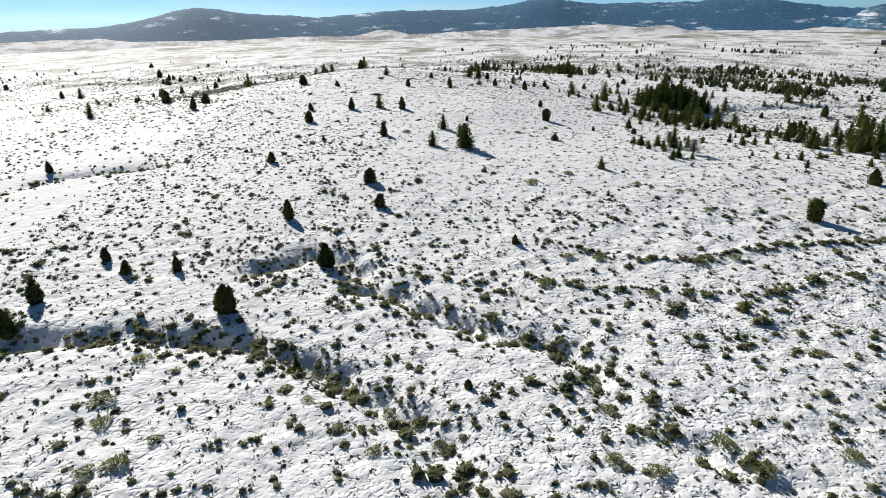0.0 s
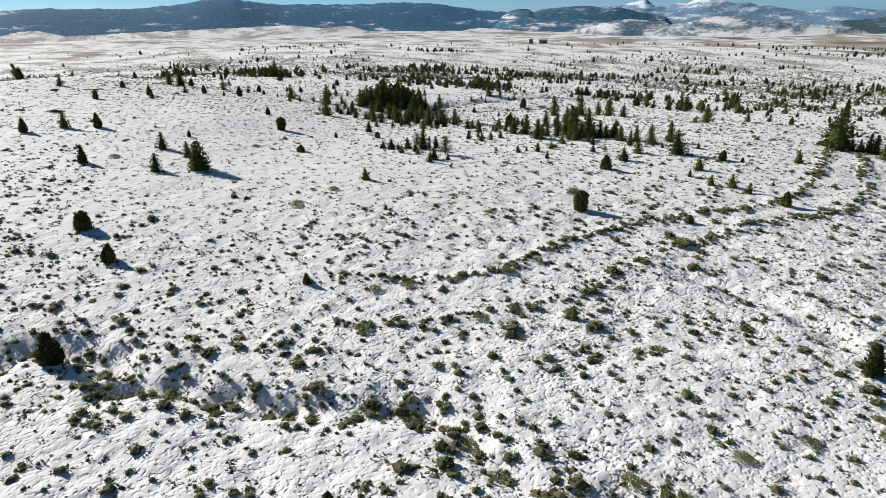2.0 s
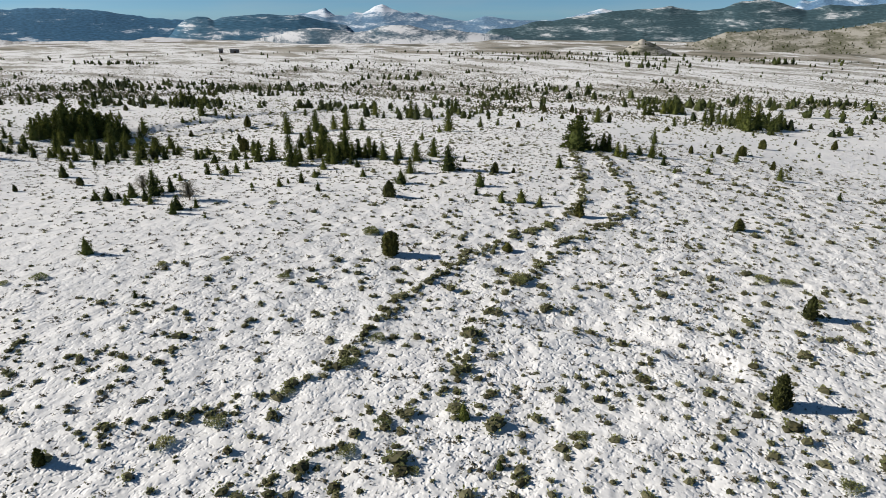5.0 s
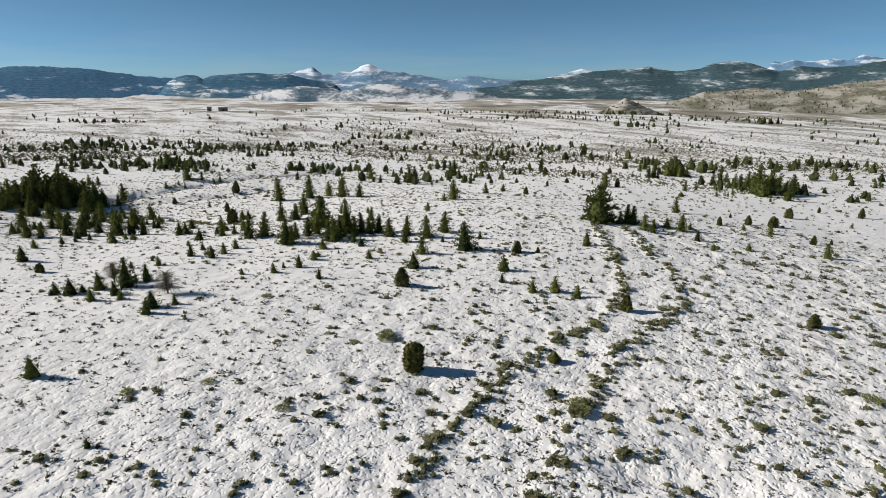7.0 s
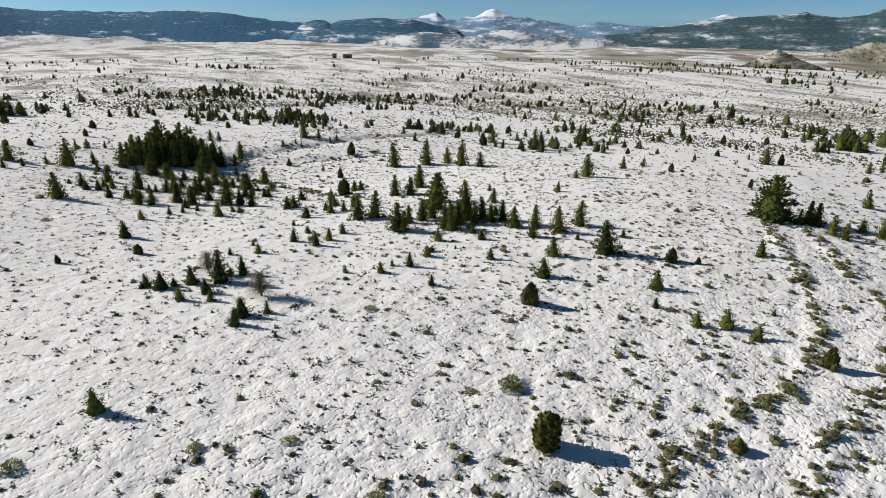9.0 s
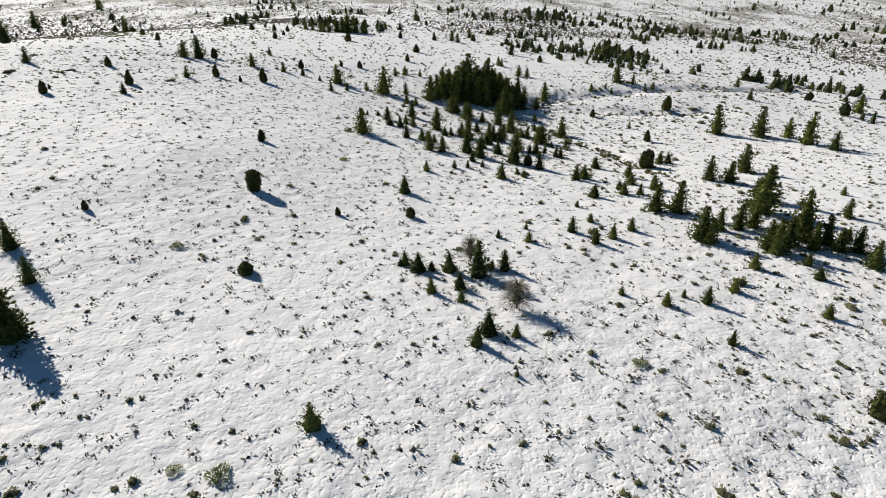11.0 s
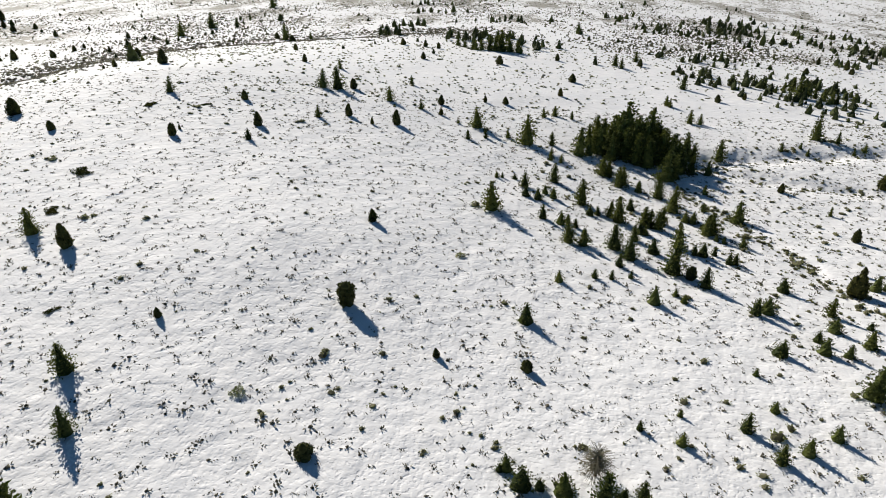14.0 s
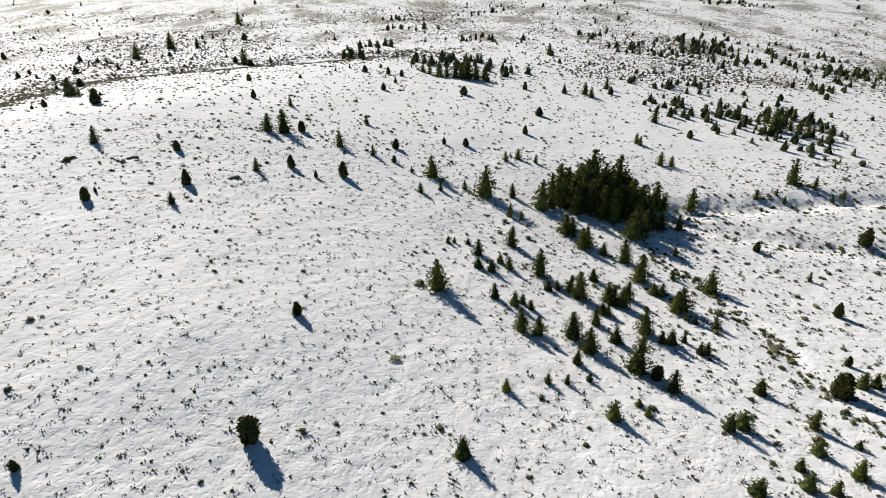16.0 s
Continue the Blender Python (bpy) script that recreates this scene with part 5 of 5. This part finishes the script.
def brush():
    """Sagebrush clumps and grass tufts that stand out of the snow."""
    r = np.random.default_rng(3)
    shrubs = [shrub_form(300 + k, 6, 24) for k in range(14)]
    shrubs_away = [shrub_form(330 + k, 5, 10, 0.22, 0.3) for k in range(8)]
    tussocks = [tussock_form(350 + k, 7) for k in range(14)]
    mounds = [mound_form(370 + k) for k in range(10)]

    def density(x, y):
        d = 0.56 + 0.55 * value_noise(x * 0.05, y * 0.05, 31) + 0.4 * value_noise(x * 0.19, y * 0.19, 32) + 0.3 * value_noise(x * 0.5, y * 0.5, 33)
        d = d + 0.8 * np.exp(-((x + 35) ** 2 + (y - 90) ** 2) / (2 * 28 ** 2)) + 0.65 * np.exp(-((x - 14) ** 2 + (y - 40) ** 2) / (2 * 32 ** 2))
        d = d + 1.0 * np.exp(-((x + 4) ** 2 + (y - 53) ** 2) / (2 * 13 ** 2)) + 0.7 * np.exp(-((x - 2) ** 2 + (y - 38) ** 2) / (2 * 9 ** 2)) + 0.9 * np.exp(-((x - 36) ** 2 + (y - 34) ** 2) / (2 * 18 ** 2))
        d = d - 0.55 * np.exp(-((x - 30) ** 2 + (y - 100) ** 2) / (2 * 32 ** 2)) - 0.6 * np.exp(-((x - 8) ** 2 + (y - 114) ** 2) / (2 * 22 ** 2))
        # the old track itself and its verges are nearly bare
        for line in (TRACK_NORTH, TRACK_SOUTH):
            d = d - 0.5 * np.exp(-((line_distance(x, y, line)[0] - 2.2) / 2.0) ** 2)
        return np.clip(d, 0.05, 1.6) * np.clip((y + 12) / 24, 0, 1)

    def scatter(n, lo, hi, least=0.0):
        x, y = r.uniform(lo[0], hi[0], n), r.uniform(lo[1], hi[1], n)
        floor = least * np.where((y > 85) & (y < 178), 0.9, 1.0) * np.clip((y + 12) / 24, 0, 1)
        keep = r.random(n) * 1.6 < np.maximum(density(x, y), floor)
        return x[keep], y[keep]

    def along(line, per_metre, spread):
        pts = np.array(line)
        xs, ys = [], []
        for a, b in zip(pts, pts[1:]):
            k = int(np.hypot(*(b - a)) * per_metre)
            f = r.random(k)[:, None]
            p = a + (b - a) * f + r.normal(0, spread, (k, 2))
            xs.append(p[:, 0]), ys.append(p[:, 1])
        return np.concatenate(xs), np.concatenate(ys)

    bodies, sprays = [], []

    def grow(forms, x, y, wide, tall, to=None):
        b, s = strewn(forms, x, y, ground_z(x, y) - 0.05, wide, tall, r)
        (to or (bodies, sprays))[0].extend(b), (to or (bodies, sprays))[1].extend(s)

    # open ground: middling clumps, some of them in twos and threes
    x, y = scatter(18500, (-48, -15), (112, 178))
    w = (r.lognormal(-0.58, 0.42, len(x)) * np.where(y < 62, 1.18, 1.0)).clip(0.25, 1.8)
    grow(shrubs, x, y, w, 0.10 + 0.36 * w * r.uniform(0.7, 1.2, len(x)))
    mate = r.random(len(x)) < 0.40
    x, y, w = x[mate] + r.normal(0, 0.4, mate.sum()), y[mate] + r.normal(0, 0.4, mate.sum()), w[mate] * r.uniform(0.4, 0.8, mate.sum())
    grow(shrubs, x, y, w, 0.08 + 0.34 * w)
    # small tufts
    dry = ([], [])
    x, y = scatter(54000, (-48, -15), (112, 178), 1.4)
    w = r.lognormal(-0.68, 0.36, len(x)).clip(0.18, 1.0)
    grow(tussocks, x, y, w, 0.07 + w * r.uniform(0.25, 0.5, len(x)), dry)
    # both edges of the track, and the washes
    for line, per, spread in ((TRACK_NORTH, 4.2, 0.34), (TRACK_SOUTH, 3.4, 0.40), (WASH_SOUTH, 6.0, 1.2), (WASH_MIDDLE, 4.0, 1.6), (WASH_EAST, 2.0, 0.9), (WASH_BRUSH, 4.5, 1.0), (SWALE, 5.0, 0.7), (CREEK, 2.2, 2.2), (CREEK_BANK, 3.0, 1.6), (WASH_WEST, 3.6, 1.8)):
        x, y = along(line, per, spread)
        w = r.lognormal(-0.18 if line[0][0] < 30 else -0.42, 0.40, len(x)).clip(0.3, 2.0)
        grow(shrubs, x, y, w, 0.12 + 0.36 * w)
    # the shoulder west of the snowfield and the flat north of it
    for n, lo, hi in ((10500, (-125, 50), (-48, 245)), (6500, (-48, 178), (112, 245)), (8500, (112, 20), (160, 245))):
        x, y = scatter(n, lo, hi, 0.7)
        keep = r.random(len(x)) < 0.3 + 0.7 * bands(x, y)
        x, y = x[keep], y[keep]
        w = r.lognormal(-0.6, 0.4, len(x))
        grow(shrubs_away, x, y, w, 0.10 + 0.36 * w)
    # farther out, thicker in the belts and thinning with the distance
    n = 230000
    a, d = r.uniform(-1.0, 2.1, n), np.sqrt(r.uniform(85 ** 2, 430 ** 2, n))
    x, y = 10 + d * np.sin(a), 110 + d * np.cos(a)
    keep = (r.random(n) < (0.10 + 0.75 * bands(x, y) ** 1.5) * np.clip((430 - d) / 200, 0, 1) * np.where(x < 30, 0.5, 1.0)) & ((x < -125) | (x > 160) | (y > 245) | (y < 20))
    x, y = x[keep], y[keep]
    w = r.lognormal(-0.22, 0.35, len(x))
    grow(mounds, x, y, w, 0.12 + w * 0.36)
    x, y = along(DRAW_NORTH, 26, 7.5)
    w = r.uniform(0.5, 1.3, len(x))
    grow(shrubs_away, x, y, w, w * 0.45, dry)
    stuff("grass_tufts", "small brown tufts of dry grass and twigs in snow", "grass", *dry, DRY, DRY)
    return stuff("sagebrush", "olive-grey sagebrush clumps standing out of the snow", "sagebrush", bodies, sprays, SAGE_BODY, SAGE)


far_woods()
brush()


# ---- farm buildings on the plain ----
def barn(x, y, long, wide, tall, turn, label):
    """A low gabled farm building with a dark doorway."""
    root = tagged(new("farm_building"), label, "building")
    root.matrix_basis = pose(x, y, float(land(x, y)), 0, 0, turn)
    a, b = long / 2, wide / 2
    v = [(-a, -b, -0.5), (a, -b, -0.5), (a, b, -0.5), (-a, b, -0.5), (-a, -b, tall), (a, -b, tall), (a, b, tall), (-a, b, tall), (-a, 0, tall * 1.35), (a, 0, tall * 1.35)]
    me = bpy.data.meshes.new("wall")
    me.from_pydata(v, [], [(0, 1, 5, 4), (1, 2, 6, 9, 5), (2, 3, 7, 6), (3, 0, 4, 8, 7)])
    me.materials.append(WALL)
    part("wall", me, root)
    o, t = 0.3, 0.15
    v = [(s * (a + o), y0, z0 + k) for k in (0, t) for s in (-1, 1) for y0, z0 in ((-b - o, tall - 0.1), (0, tall * 1.35), (b + o, tall - 0.1))]
    me = bpy.data.meshes.new("roof")
    me.from_pydata(v, [], [(0, 3, 4, 1), (1, 4, 5, 2), (6, 7, 10, 9), (7, 8, 11, 10), (0, 6, 9, 3), (2, 5, 11, 8), (0, 1, 7, 6), (1, 2, 8, 7), (3, 9, 10, 4), (4, 10, 11, 5)])
    me.materials.append(ROOF)
    part("roof", me, root)
    me = bpy.data.meshes.new("door")
    w, h, p = long * 0.12, tall * 0.7, -b - 0.06
    me.from_pydata([(-w, p, 0), (w, p, 0), (w, p, h), (-w, p, h), (-w, p + 0.05, 0), (w, p + 0.05, 0), (w, p + 0.05, h), (-w, p + 0.05, h)], [], [(0, 1, 2, 3), (4, 7, 6, 5), (0, 4, 5, 1), (1, 5, 6, 2), (2, 6, 7, 3), (3, 7, 4, 0)])
    me.materials.append(BARK)
    part("door", me, root, "dark doorway")
    return root


WALL = bark("weathered_wall", (0.16, 0.15, 0.15), (0.26, 0.25, 0.25))
ROOF = bark("grey_roof", (0.09, 0.09, 0.10), (0.16, 0.16, 0.17))
barn(383, 572, 4.0, 3.5, 3.2, -35, "small grey farm shed far out on the plain")
barn(392, 563, 8.5, 4.5, 2.8, -35, "long low grey farm building on the snowy plain")
